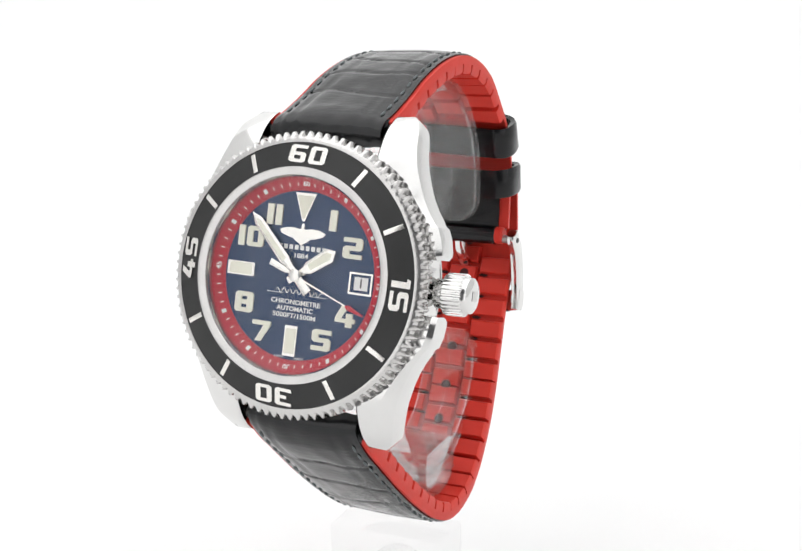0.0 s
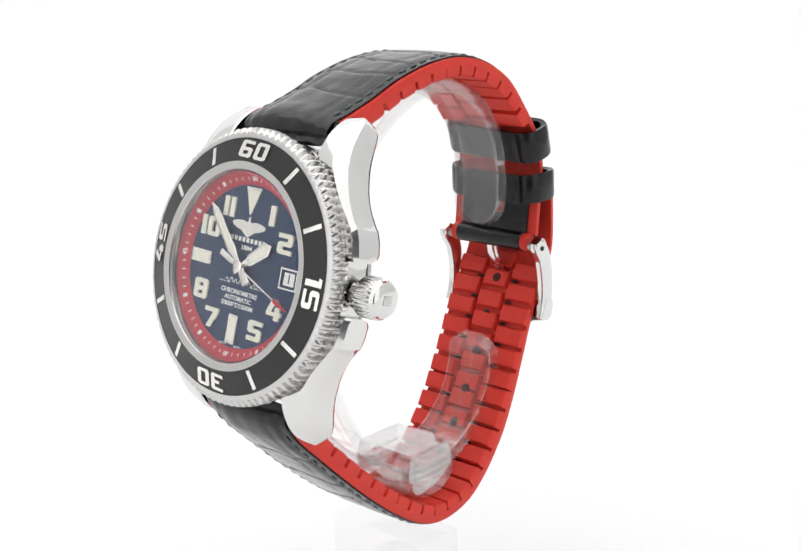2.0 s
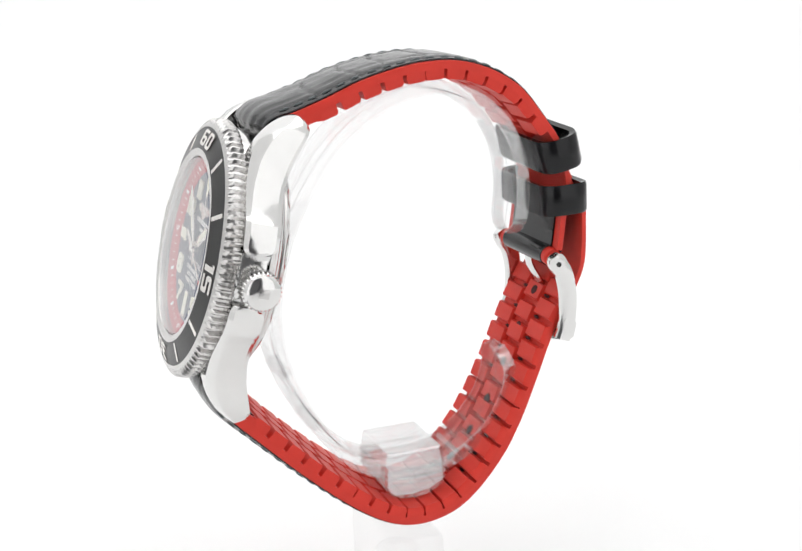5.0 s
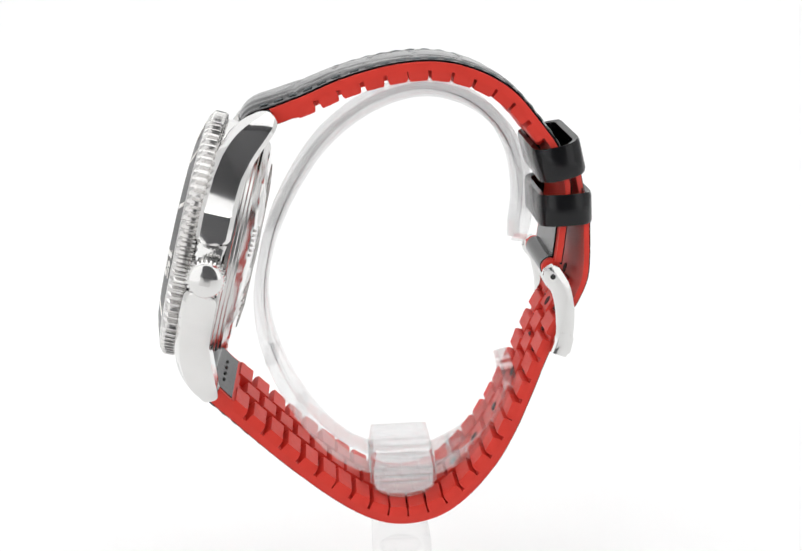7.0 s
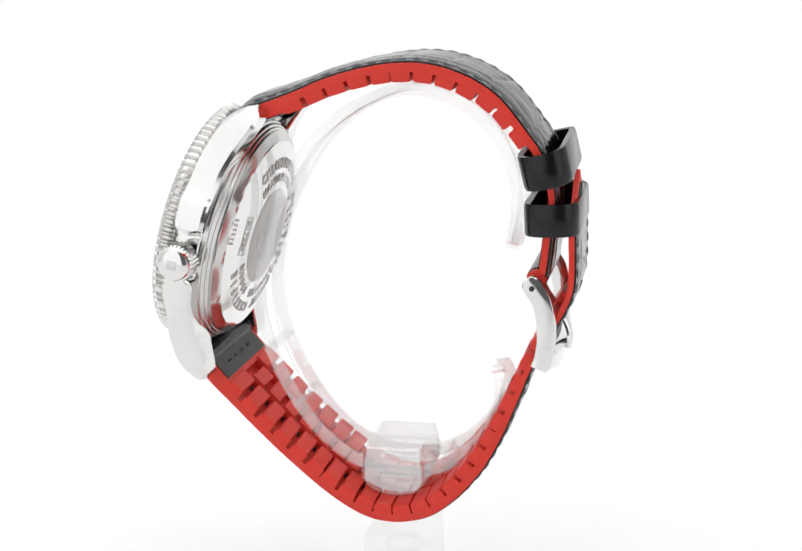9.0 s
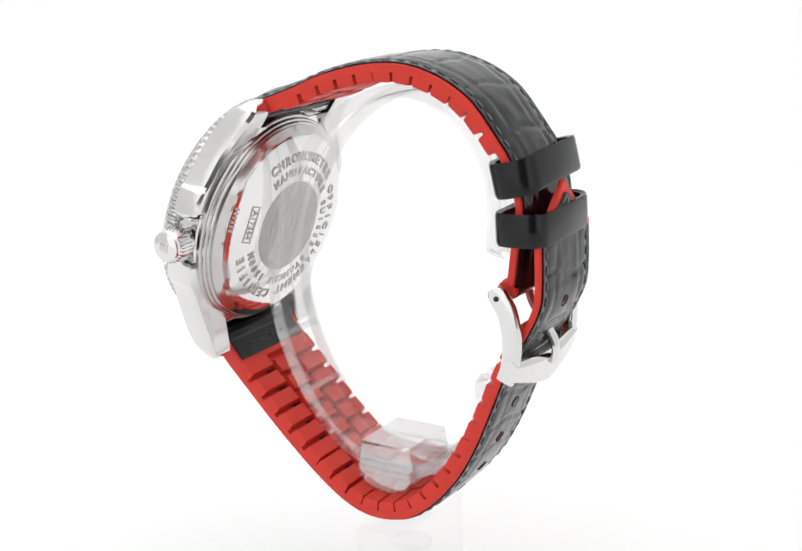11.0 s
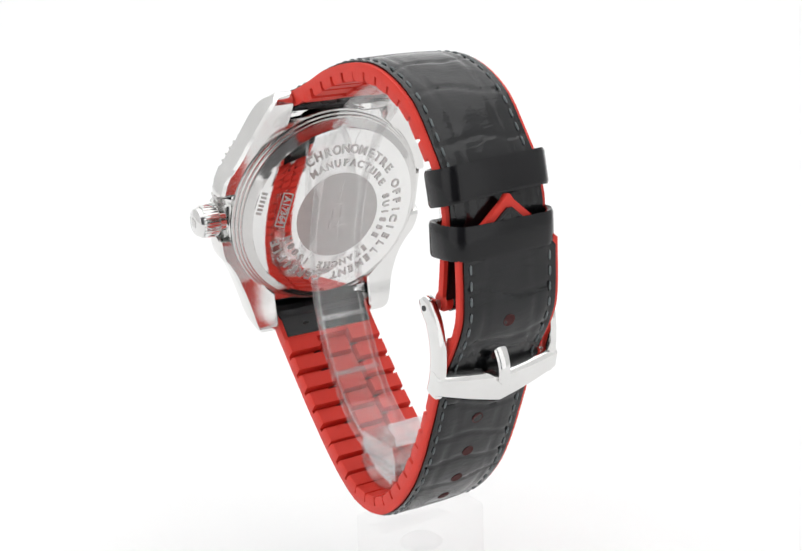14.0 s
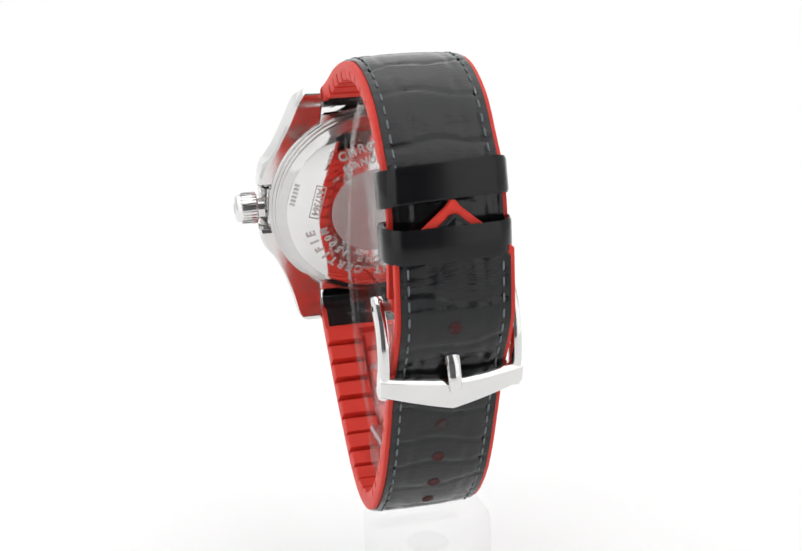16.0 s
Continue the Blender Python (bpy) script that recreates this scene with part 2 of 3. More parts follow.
            rings(bm, [[(x, y, 0.0) for x, y in loop], [(x, y, depth) for x, y in loop]])
        x0 += w + gap
    return bm


def joined(pieces):
    """One bmesh of several (bmesh, matrix) pairs."""
    out = bmesh.new()
    for bm, m in pieces:
        bm.transform(m)
        me = bpy.data.meshes.new("tmp")
        bm.to_mesh(me)
        bm.free()
        out.from_mesh(me)
        bpy.data.meshes.remove(me)
    return out


def move(x, y, z, rz=0.0):
    return Matrix.Translation((x, y, z)) @ Matrix.Rotation(radians(rz), 4, "Z")


# ---------------------------------------------------------------- the tent
def sheet(name, corners, material, label, thick=0.004):
    a, b, c, d = [Vector(v) for v in corners]
    n = (b - a).cross(d - a).normalized() * thick
    bm = bmesh.new()
    rings(bm, [[a, b, c, d], [v - n for v in (a, b, c, d)]])
    ob = new(name, finish(bm, material, name))
    return tagged(ob, label, kind="structure")


def tent():
    # sweep: flat floor that curves up into the back wall
    bm = bmesh.new()
    prof = [(-0.345, 0.0)] + [(0.02 + 0.01 * i, 0.0) for i in range(5)]
    prof += [(0.30 + 0.25 * math.sin(a), 0.25 - 0.25 * math.cos(a)) for a in np.linspace(0, math.pi / 2, 14)]
    loops = [[(x, y, z) for y, z in prof] for x in (-0.6, 0.6)]
    va = [[bm.verts.new(p) for p in l] for l in loops]
    for j in range(len(prof) - 1):
        bm.faces.new((va[0][j], va[1][j], va[1][j + 1], va[0][j + 1]))
    ob = new("floor", finish(bm, FLOORING, "floor"))
    tagged(ob, "seamless white sweep under and behind the watch", kind="structure")
    front, back, side, top = -0.34, 0.556, 0.6, 0.8
    sheet("wall_back", [(-side, back, 0.2), (-side, back, top), (side, back, top), (side, back, 0.2)], TENT_BACK, "white tent back, glowing in place of lamps behind it")
    # sides and top are out of view, added as glowing light sources
    sheet("wall_left", [(-side, front, 0), (-side, front, top), (-side, back, top), (-side, back, 0)], TENT, "unseen white tent side, glowing to light the watch")
    sheet("wall_right", [(side, back, 0), (side, back, top), (side, front, top), (side, front, 0)], TENT, "unseen white tent side, glowing to light the watch")
    sheet("ceiling", [(-side, front, top), (side, front, top), (side, back, top), (-side, back, top)], TENT_TOP, "unseen white tent top, glowing to light the watch")
    # unseen glowing front flaps leave a camera opening, with the unlit room behind
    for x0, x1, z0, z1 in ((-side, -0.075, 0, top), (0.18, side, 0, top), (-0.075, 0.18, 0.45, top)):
        sheet("wall_front", [(x1, front, z0), (x1, front, z1), (x0, front, z1), (x0, front, z0)], TENT_FRONT, "unseen white tent front flap, glowing to light the watch")
    sheet("wall_room", [(side, -0.9, -0.3), (side, -0.9, 1.0), (-side, -0.9, 1.0), (-side, -0.9, -0.3)], DARK, "dark room beyond the tent opening")
    for x in (-0.4, 0.4):
        sheet("wall_room", [(x, -0.9, -0.3), (x, -0.345, -0.3), (x, -0.345, 1.0), (x, -0.9, 1.0)], DARK, "dark room beyond the tent opening")
    sheet("ceiling_room", [(-0.4, -0.9, 0.6), (0.4, -0.9, 0.6), (0.4, -0.345, 0.6), (-0.4, -0.345, 0.6)], DARK, "dark room beyond the tent opening")


# ---------------------------------------------------------------- the watch
def bezel(watch):
    teeth = 96
    steps = teeth * 6

    def coin(r, z, a):
        if r < 20.2:
            return r
        k = (a / (2 * math.pi) * teeth) % 1.0
        dip = 0.62 if k < 0.34 else (0.0 if 0.5 < k < 0.84 else 0.3)
        return r - dip * min(1.0, (r - 20.2) / 0.6)
    prof = [(14.3, -1.1), (14.35, 0.0), (14.6, 0.3), (15.5, 0.46), (15.75, 0.42), (15.8, 0.15), (19.35, -0.9), (19.4, -0.62), (19.75, -0.68), (20.25, -0.9),
            (20.9, -1.4), (21.1, -1.7), (21.1, -3.2), (20.8, -3.6), (20.0, -3.7), (14.4, -3.7)]
    ring = part("bezel", lathe(prof, steps, wrap=True, warp=coin), STEEL_EDGE, watch, "coin-edged steel rotating bezel", 40)

    ins = lathe([(15.78, 0.1), (15.81, 0.38), (19.33, -0.66), (19.36, -1.0)], 160, wrap=True)
    part("insert", ins, INSERT, ring, "black bezel insert")
    slope = math.degrees(math.atan2(1.04, 3.52))

    def on_ring(minute, r):
        a = 90 - 6 * minute - 3.9
        return (Matrix.Rotation(radians(a - 90), 4, "Z") @ Matrix.Translation((0, r, 0.38 - (r - 15.81) * 0.2955 + 0.02))
                @ Matrix.Rotation(radians(-slope), 4, "X"))
    for mn, txt in ((0, "60"), (15, "15"), (30, "30"), (45, "45")):
        bm = digits(txt, 2.7, 0.12, 0.0, 0.2, 1.42)
        bm.transform(on_ring(mn, 17.55))
        part("numeral", bm, SILVER, ring)
    for mn in (5, 10, 20, 25, 35, 40, 50, 55):
        bm = bmesh.new()
        box(bm, -0.36, 0.36, -1.5, 1.5, -0.07, 0.07, 0.04)
        bm.transform(on_ring(mn, 17.55))
        part("minute_bar", bm, SILVER, ring)


def dial(watch):
    plate = part("dial", lathe([(0.01, -2.2), (12.6, -2.2), (12.6, -2.6), (0.01, -2.6)], 128), DIAL, watch, "dark blue sunburst dial")
    plate.matrix_basis = Matrix.Rotation(radians(-1.9), 4, "Z")
    part("flange", lathe([(12.45, -2.18), (14.35, -1.15), (14.35, -2.6), (12.45, -2.6)], 128, wrap=True), RED_FLANGE, plate, "red minute flange")
    z = -2.18
    rot = lambda a: Matrix.Rotation(radians(a), 4, "Z")
    tilt = Matrix.Rotation(radians(26.7), 4, "X")
    for mn in range(60):
        if mn in (0, 15, 30, 45):
            bm = letters("60" if mn == 0 else str(mn), 1.15, 0.04, 0.03)
        else:
            bm = bmesh.new()
            big = mn % 5 == 0
            box(bm, -(0.3 if big else 0.07), 0.3 if big else 0.07, -0.36, 0.36 if big else 0.2, -0.02, 0.02)
        bm.transform(rot(-6 * mn) @ Matrix.Translation((0, 13.42, -1.66)) @ tilt)
        part("minute_mark", bm, WHITE, plate)

    # applied numerals with cream filling
    for h, txt in ((1, "|"), (2, "2"), (4, "4"), (5, "5"), (7, "7"), (8, "8"), (10, "|0"), (11, "||")):
        a = radians(90 - 30 * h)
        r = 9.85 if h not in (5, 7) else 10.2
        x, y = r * math.cos(a), r * math.sin(a)
        wide = 1.42 if len(txt) == 1 else 1.3
        num = part("numeral", joined([(digits(txt, 2.95, 0.24, 0.0, 0.2, wide), move(x, y, z))]), SILVER, plate)
        part("lume", joined([(digits(txt, 2.95, 0.27, -0.025, 0.2, wide), move(x, y, z))]), LUME, num)
    for name, pts in (("marker_twelve", [(-1.75, 12.1), (1.75, 12.1), (0.2, 7.95), (-0.2, 7.95)]), ("marker_six", [(-1.05, -11.9), (1.05, -11.9), (1.05, -7.4), (-1.05, -7.4)]),
                      ("marker_nine", [(-12.0, -1.02), (-7.35, -1.02), (-7.35, 1.02), (-12.0, 1.02)])):
        c = Vector((sum(p[0] for p in pts) / len(pts), sum(p[1] for p in pts) / len(pts), 0))
        for k, mat, h in ((1.0, SILVER, 0.25), (0.82, LUME, 0.29)):
            bm = bmesh.new()
            loop = [c + (Vector((px, py, 0)) - c) * k for px, py in pts]
            rings(bm, [[(v.x, v.y, z) for v in loop], [(v.x, v.y, z + h) for v in loop]])
            last = part(name if k == 1.0 else "lume", bm, mat, plate if k == 1.0 else last)
    # date window
    bm = bmesh.new()
    for x0, x1, y0, y1 in ((8.5, 12.25, 1.32, 1.6), (8.5, 12.25, -1.6, -1.32), (8.5, 8.78, -1.32, 1.32), (11.97, 12.25, -1.32, 1.32)):
        box(bm, x0, x1, y0, y1, z, z + 0.2)
    date = part("date_window", bm, SILVER, plate, "silver date frame")
    bm = bmesh.new()
    box(bm, 9.3, 11.5, -0.95, 0.95, z + 0.01, z + 0.05)
    part("date_disc", bm, WHITE, date)
    part("date_numeral", joined([(letters("1", 1.9, 0.04, 0.02), move(10.4, 0, z + 0.07))]), BLACK, date)
    # winged emblem as a plain shape
    bm = bmesh.new()
    half = [(0.0, 7.65), (0.22, 7.55), (0.28, 7.2), (0.2, 6.95), (0.5, 6.75), (1.5, 6.95), (2.8, 6.85), (3.85, 6.45), (3.5, 5.95), (2.9, 5.75), (2.2, 5.5), (1.5, 5.45), (1.0, 5.0), (0.5, 4.75), (0.0, 4.4)]
    loop = half + [(-x, y) for x, y in half[-2:0:-1]]
    rings(bm, [[(x, y, z) for x, y in loop], [(x, y, z + 0.16) for x, y in loop]])
    part("winged_emblem", bm, SILVER, plate, "silver winged emblem")
    # maker's name as a row of plain bars
    for i in range(9):
        bm = bmesh.new()
        x = -3.5 + i * 0.92
        box(bm, x - 0.3, x + 0.3, 3.72, 4.42, z, z + 0.05)
        part("name_bar", bm, WHITE, plate)
    bm = bmesh.new()
    # cursive line as a running wave with a long tapering stroke below
    wave = [(-3.4 + 0.07 * k, -2.45 + 0.33 * math.sin(k * 0.42) + (0.18 if k in range(18, 26) or k in range(70, 78) else 0.0)) for k in range(112)]
    rings(bm, [[(x - 0.06, y, z), (x + 0.06, y + 0.02, z), (x + 0.06, y + 0.02, z + 0.04), (x - 0.06, y, z + 0.04)] for x, y in wave])
    box(bm, -4.9, -2.2, -2.83, -2.75, z, z + 0.04)
    box(bm, 2.2, 5.2, -2.83, -2.75, z, z + 0.04)
    part("script_line", bm, WHITE, plate)
    for txt, size, y, wide in (("1884", 0.95, 2.85, 2.3), ("CHRONOMETRE", 0.98, -4.0, 8.3), ("AUTOMATIC", 0.98, -5.0, 6.1), ("5000FT/1500M", 0.98, -6.0, 7.2)):
        bm = letters(txt, size, 0.04, 0.02)
        span = max(v.co.x for v in bm.verts) - min(v.co.x for v in bm.verts)
        bm.transform(Matrix.Diagonal((wide / span, 1, 1, 1)))
        part("print", joined([(bm, move(0.1, y, z + 0.03))]), WHITE, plate)
    part("print", joined([(letters("SWISS", 0.5, 0.03, 0.0, 1.2), move(-1.7, -12.1, z + 0.03, 6)), (letters("MADE", 0.5, 0.03, 0.0, 1.2), move(1.7, -12.1, z + 0.03, 6))]), WHITE, plate)


def hand(watch, name, angle, outline, zz, mat, thick=0.22):
    bm = bmesh.new()
    lo = [(x, y, zz) for x, y in outline]
    mid = [(x, y, zz + thick * 0.6) for x, y in outline]
    hi = [(x * 0.78, y * 0.985, zz + thick) for x, y in outline]
    rings(bm, [lo, mid, hi])
    bm.transform(Matrix.Rotation(radians(-angle), 4, "Z"))
    return part(name, bm, mat, watch)


def hand_set(watch):
    h = hand(watch, "hour_hand", 57.3, [(-0.55, -1.6), (0.55, -1.6), (0.55, 1.6), (0.95, 2.2), (1.1, 6.2), (0.0, 7.4), (-1.1, 6.2), (-0.95, 2.2), (-0.55, 1.6)], -1.75, SILVER)
    hand(h, "lume", 57.3, [(-0.58, 2.5), (0.58, 2.5), (0.72, 6.0), (0.0, 6.75), (-0.72, 6.0)], -1.72, LUME)
    m = hand(watch, "minute_hand", 317.4, [(-0.75, -3.3), (0.75, -3.3), (0.6, 1.5), (0.85, 3.0), (0.75, 10.3), (0.0, 12.0), (-0.75, 10.3), (-0.85, 3.0), (-0.55, 1.5)], -1.45, SILVER)
    hand(m, "lume", 317.4, [(-0.45, 3.0), (0.45, 3.0), (0.42, 9.9), (0.0, 11.0), (-0.42, 9.9)], -1.42, LUME)
    s = hand(watch, "second_hand", 112.8, [(-0.5, -4.6), (0.5, -4.6), (0.42, -1.6), (0.16, -1.0), (0.12, 10.2), (-0.12, 10.2), (-0.16, -1.0), (-0.42, -1.6)], -1.15, SILVER, 0.14)
    hand(s, "red_tip", 112.8, [(-0.12, 9.6), (-0.38, 10.0), (-0.12, 12.6), (0.12, 12.6), (0.38, 10.0), (0.12, 9.6)], -1.15, RED_FLANGE, 0.16)
    part("hub", lathe([(0.01, -2.2), (0.95, -2.2), (0.95, -1.0), (0.7, -0.85), (0.01, -0.8)], 32), SILVER, watch)


def case(watch):
    part("mid_case", lathe([(14.4, -3.0), (19.0, -3.5), (19.9, -3.8), (20.1, -4.2), (20.1, -7.9), (19.6, -8.5), (18.3, -9.0), (14.0, -9.2)], 128, wrap=True), STEEL, watch, "polished steel case middle")

    def lug(sx, sy):
        ys = [0.0, 3.2, 3.9, 4.0, 4.2, 4.6, 5.2, 6.0, 7.0, 8.6, 8.9, 9.2, 10.0, 11.0, 12.5, 14.0, 15.5, 17.0, 18.5, 20.0, 21.2, 22.2, 23.0, 23.6, 24.1, 24.45, 24.7]
        flank = np.interp(ys, [0, 4.6, 7.0, 8.6, 9.2, 11.0, 12.5, 14.4, 16.4, 19.0, 22.0, 26.0], [21.9, 21.9, 21.5, 20.9, 20.3, 19.1, 18.3, 17.5, 16.7, 15.9, 15.2, 14.6])
        tops = np.interp(ys, [0, 8.5, 14.0, 17.0, 19.0, 20.6, 22.0, 23.2, 24.1, 24.6, 24.75], [-3.5, -3.35, -3.35, -3.7, -4.3, -5.1, -6.1, -7.3, -8.6, -9.5, -10.2])
        bots = np.interp(ys, [0, 12.0, 14.0, 17.4, 19.8, 22.0, 22.9, 23.6, 24.2, 24.6, 24.75], [-8.7, -8.8, -9.0, -9.9, -10.9, -11.8, -12.0, -11.8, -11.3, -10.7, -10.3])
        loops = []
        for y, xo, top, bot in zip(ys, flank, tops, bots):
            if y < 3.95:
                xo = 19.9 if sx > 0 else 20.9
            xi = 12.5 if y < 15 else max(10.2, 12.5 - (y - 15) * 1.1)
            if 3.95 <= y < 5.2:
                bot += 1.8 * (1 - (y - 3.95) / 1.25) ** 2
                top -= 0.5 * (1 - (y - 3.95) / 1.25) ** 2
            xo -= 1.7 * max(0.0, (y - 21.5) / 3.2) ** 2
            h = top - bot
            c = min(0.6 + 0.5 * min(1.0, max(0.0, (y - 10.0) / 8.0)), 0.28 * h)
            w = 0.85 + 1.7 * min(1.0, max(0.0, (y - 10.0) / 8.0)) * min(1.0, h / 4.0)
            side = [(xo - 0.1 * (2 * f - 1.0) ** 2, top - c - (h - c - 0.35) * f) for f in (0.0, 0.08, 0.3, 0.5, 0.7, 0.92)]
            loop = [(xi + 0.3, top), (max(xi + 0.5, xo - w), top), *side, (xo - 0.5, bot), (xi + 0.3, bot), (xi, bot + min(0.3, 0.3 * h)), (xi, top - min(0.3, 0.3 * h))]
            loops.append([(sx * px, sy * y, pz) for px, pz in loop])
        bm = bmesh.new()
        rings(bm, loops)
        part("lug", bm, STEEL, watch, "", 24)
    for sy in (1, -1):
        bm = bmesh.new()
        box(bm, -12.4, 12.4, min(sy * 12.0, sy * 18.9), max(sy * 12.0, sy * 18.9), -9.2, -5.9, 0.3)
        part("end_link", bm, STEEL, watch)
    for sx in (1, -1):
        for sy in (1, -1):
            lug(sx, sy)
    # spring bars between the lugs
    for sy in (1, -1):
        bm = lathe([(0.9, -10.4), (0.9, 10.4)], 16)
        bm.transform(Matrix.Translation((0, sy * 22.0, -9.4)) @ Matrix.Rotation(radians(90), 4, "Y"))
        part("spring_bar", bm, STEEL_MATT, watch)

    # crown with its knurling
    def knurl(r, z, a):
        return r - (0.3 if (a / (2 * math.pi) * 28) % 1.0 < 0.45 and r > 3.0 and z < 24.1 else 0.0)
    bm = lathe([(0.01, 19.5), (2.4, 19.5), (2.4, 20.7), (3.05, 20.8), (3.3, 21.1), (3.3, 23.7), (2.95, 24.0), (2.85, 24.2), (2.75, 24.6), (2.4, 24.85), (1.3, 25.0), (0.01, 25.05)], 168, warp=knurl)
    bm.transform(Matrix.Translation((1.2, -0.6, -6.4)) @ Matrix.Diagonal((1, 0.93, 0.93, 1)) @ Matrix.Rotation(radians(90), 4, "Y"))
    crown = part("crown", bm, STEEL, watch, "knurled steel screw-down crown")
    bm = bmesh.new()
    box(bm, 26.15, 26.32, -1.3, 0.1, -7.2, -5.6, 0.05)
    part("crown_emblem", bm, STEEL_EDGE, crown)

    # case back: stepped rings, a twelve-sided bevel and a flat disc
    def facet(r, z, a):
        if z > -11.2 or r < 17.3:
            return r
        k = math.cos(math.pi / 12) / math.cos((a % (math.pi / 6)) - math.pi / 12)
        return r * k
    def dome(r):
        return 13.1 - 1.5 * (r / 17.6) ** 4
    prof = [(20.0, -8.4), (20.0, -9.0), (19.8, -9.15), (19.5, -9.2), (19.45, -9.6), (19.3, -9.75), (19.0, -9.8), (18.95, -10.15), (18.8, -10.3), (18.5, -10.35), (18.55, -10.7), (17.9, -11.35), (17.6, -11.6), (17.0, -dome(17.0))]
    back = part("case_back", lathe(prof, 192, warp=facet, cap=False), STEEL_EDGE, watch, "polished steel case back with engraving", 20)
    part("back_plate", lathe([(r, -dome(r)) for r in (17.0, 16.5, 16.0, 15.0, 13.5, 12.0, 10.0, 8.0, 4.0, 0.01)], 192, warp=facet, cap=False), STEEL_MIRROR, back)
    part("medallion", lathe([(0.01, -13.16), (6.0, -13.14), (8.6, -13.08), (8.7, -12.8)], 96, cap=False), STEEL_MATT, back, "matt grey centre medallion")
    flip = Matrix.Rotation(math.pi, 4, "Y")

    def arc_text(txt, r, start, step, size, inward=False):
        for i, ch in enumerate(txt):
            if ch == " ":
                continue
            a = start - i * step
            bm = joined([(letters(ch, size, 0.14, 0.07, 0.95), flip @ Matrix.Rotation(radians(a - 90), 4, "Z") @ Matrix.Translation((0, r, dome(r) + 0.05)) @ Matrix.Rotation(-6.25e-5 * r ** 3, 4, "X") @ Matrix.Rotation(math.pi if inward else 0, 4, "Z"))])
            part("engraved_letter", bm, ENGRAVED, back)
    arc_text("CHRONOMETRE OFFICIELLEMENT CERTIFIE", 13.2, 119.6, 8.28, 2.45)
    arc_text("MANUFACTURE SUISSE ETANCHE 1500M", 10.6, 121.8, 9.1, 2.0)
    # engraved reference in its frame
    fr = bmesh.new()
    for x0, x1, y0, y1 in ((-3.4, 3.4, 0.85, 1.0), (-3.4, 3.4, -1.0, -0.85), (-3.4, -3.25, -0.85, 0.85), (3.25, 3.4, -0.85, 0.85)):
        box(fr, x0, x1, y0, y1, -0.03, 0.03)
    spot = flip @ Matrix.Rotation(radians(77), 4, "Z") @ Matrix.Translation((0, 11.6, dome(11.6) + 0.06)) @ Matrix.Rotation(radians(-6.4), 4, "X") @ Matrix.Rotation(math.pi, 4, "Z")
    part("engraving", joined([(fr, spot), (letters("A17364", 1.75, 0.05, 0.04), spot)]), ENGRAVED, back)
    # centre marks and an unreadable serial on the bevel, as bars
    for x, y, w, h in ((-0.6, 2.2, 2.6, 0.6), (0.9, 1.1, 0.7, 2.4), (-0.9, 0.4, 0.7, 2.2), (-0.2, -0.9, 2.8, 0.6), (0.8, -2.4, 3.0, 0.5), (-1.6, -2.0, 0.6, 1.8), (-5.2, 0.4, 0.6, 2.6), (5.2, 0.6, 0.6, 2.8)):
        bm = bmesh.new()
        box(bm, x - w / 2, x + w / 2, y - h / 2, y + h / 2, 13.0, 13.22, 0.03)
        bm.transform(flip)
        part("engraved_bar", bm, ENGRAVED, back)
    lean = Matrix.Rotation(radians(75), 4, "Z") @ Matrix.Translation((0, 16.1, dome(16.1))) @ Matrix.Rotation(radians(-15.0), 4, "X")
    for i in range(6):
        bm = bmesh.new()
        box(bm, -2.2 + i * 0.8, -1.75 + i * 0.8, -0.5, 0.5, -0.05, 0.06)
        bm.transform(flip @ lean)
        part("engraved_bar", bm, ENGRAVED, back)

    glass = part("crystal", lathe([(14.35, -1.0), (14.35, 0.1), (14.1, 0.3), (10.0, 0.55), (5.0, 0.66), (0.01, 0.7)], 96, cap=False), CRYSTAL, watch, "slightly domed clear crystal")
    glass.visible_shadow = False


# ---------------------------------------------------------------- the strap
UPPER = [(20.0, -7.7), (21.6, -6.7), (23.2, -7.7), (24.5, -9.9), (25.8, -11.9), (28.3, -15.5), (31.0, -19.0), (33.3, -22.6), (35.3, -26.3), (36.9, -30.1), (38.0, -34.0), (38.4, -38.0), (38.0, -42.4), (36.8, -46.6),
         (35.2, -49.5), (33.5, -51.8), (31.8, -54.0), (29.4, -56.8), (25.0, -59.9), (21.5, -61.1), (16.3, -61.8), (13.6, -62.2), (10.4, -62.6)]
LOWER = [(-20.0, -7.9), (-21.6, -6.9), (-23.4, -8.2), (-25.8, -11.4), (-27.8, -14.8), (-30.7, -19.8), (-33.5, -24.8), (-36.1, -29.9), (-38.4, -34.9), (-40.2, -39.9), (-41.0, -44.4), (-40.6, -48.2), (-39.3, -51.6), (-37.1, -54.8),
         (-33.9, -57.4), (-30.2, -59.5), (-25.6, -61.4), (-21.3, -62.5), (-17.5, -63.2), (-13.6, -63.7), (-10.2, -64.1), (-6.3, -64.5), (-1.5, -65.3), (3.5, -66.7), (6.9, -67.4), (9.6, -67.5), (13.0, -66.8), (17.2, -65.6), (22.0, -64.2), (27.0, -62.8)]


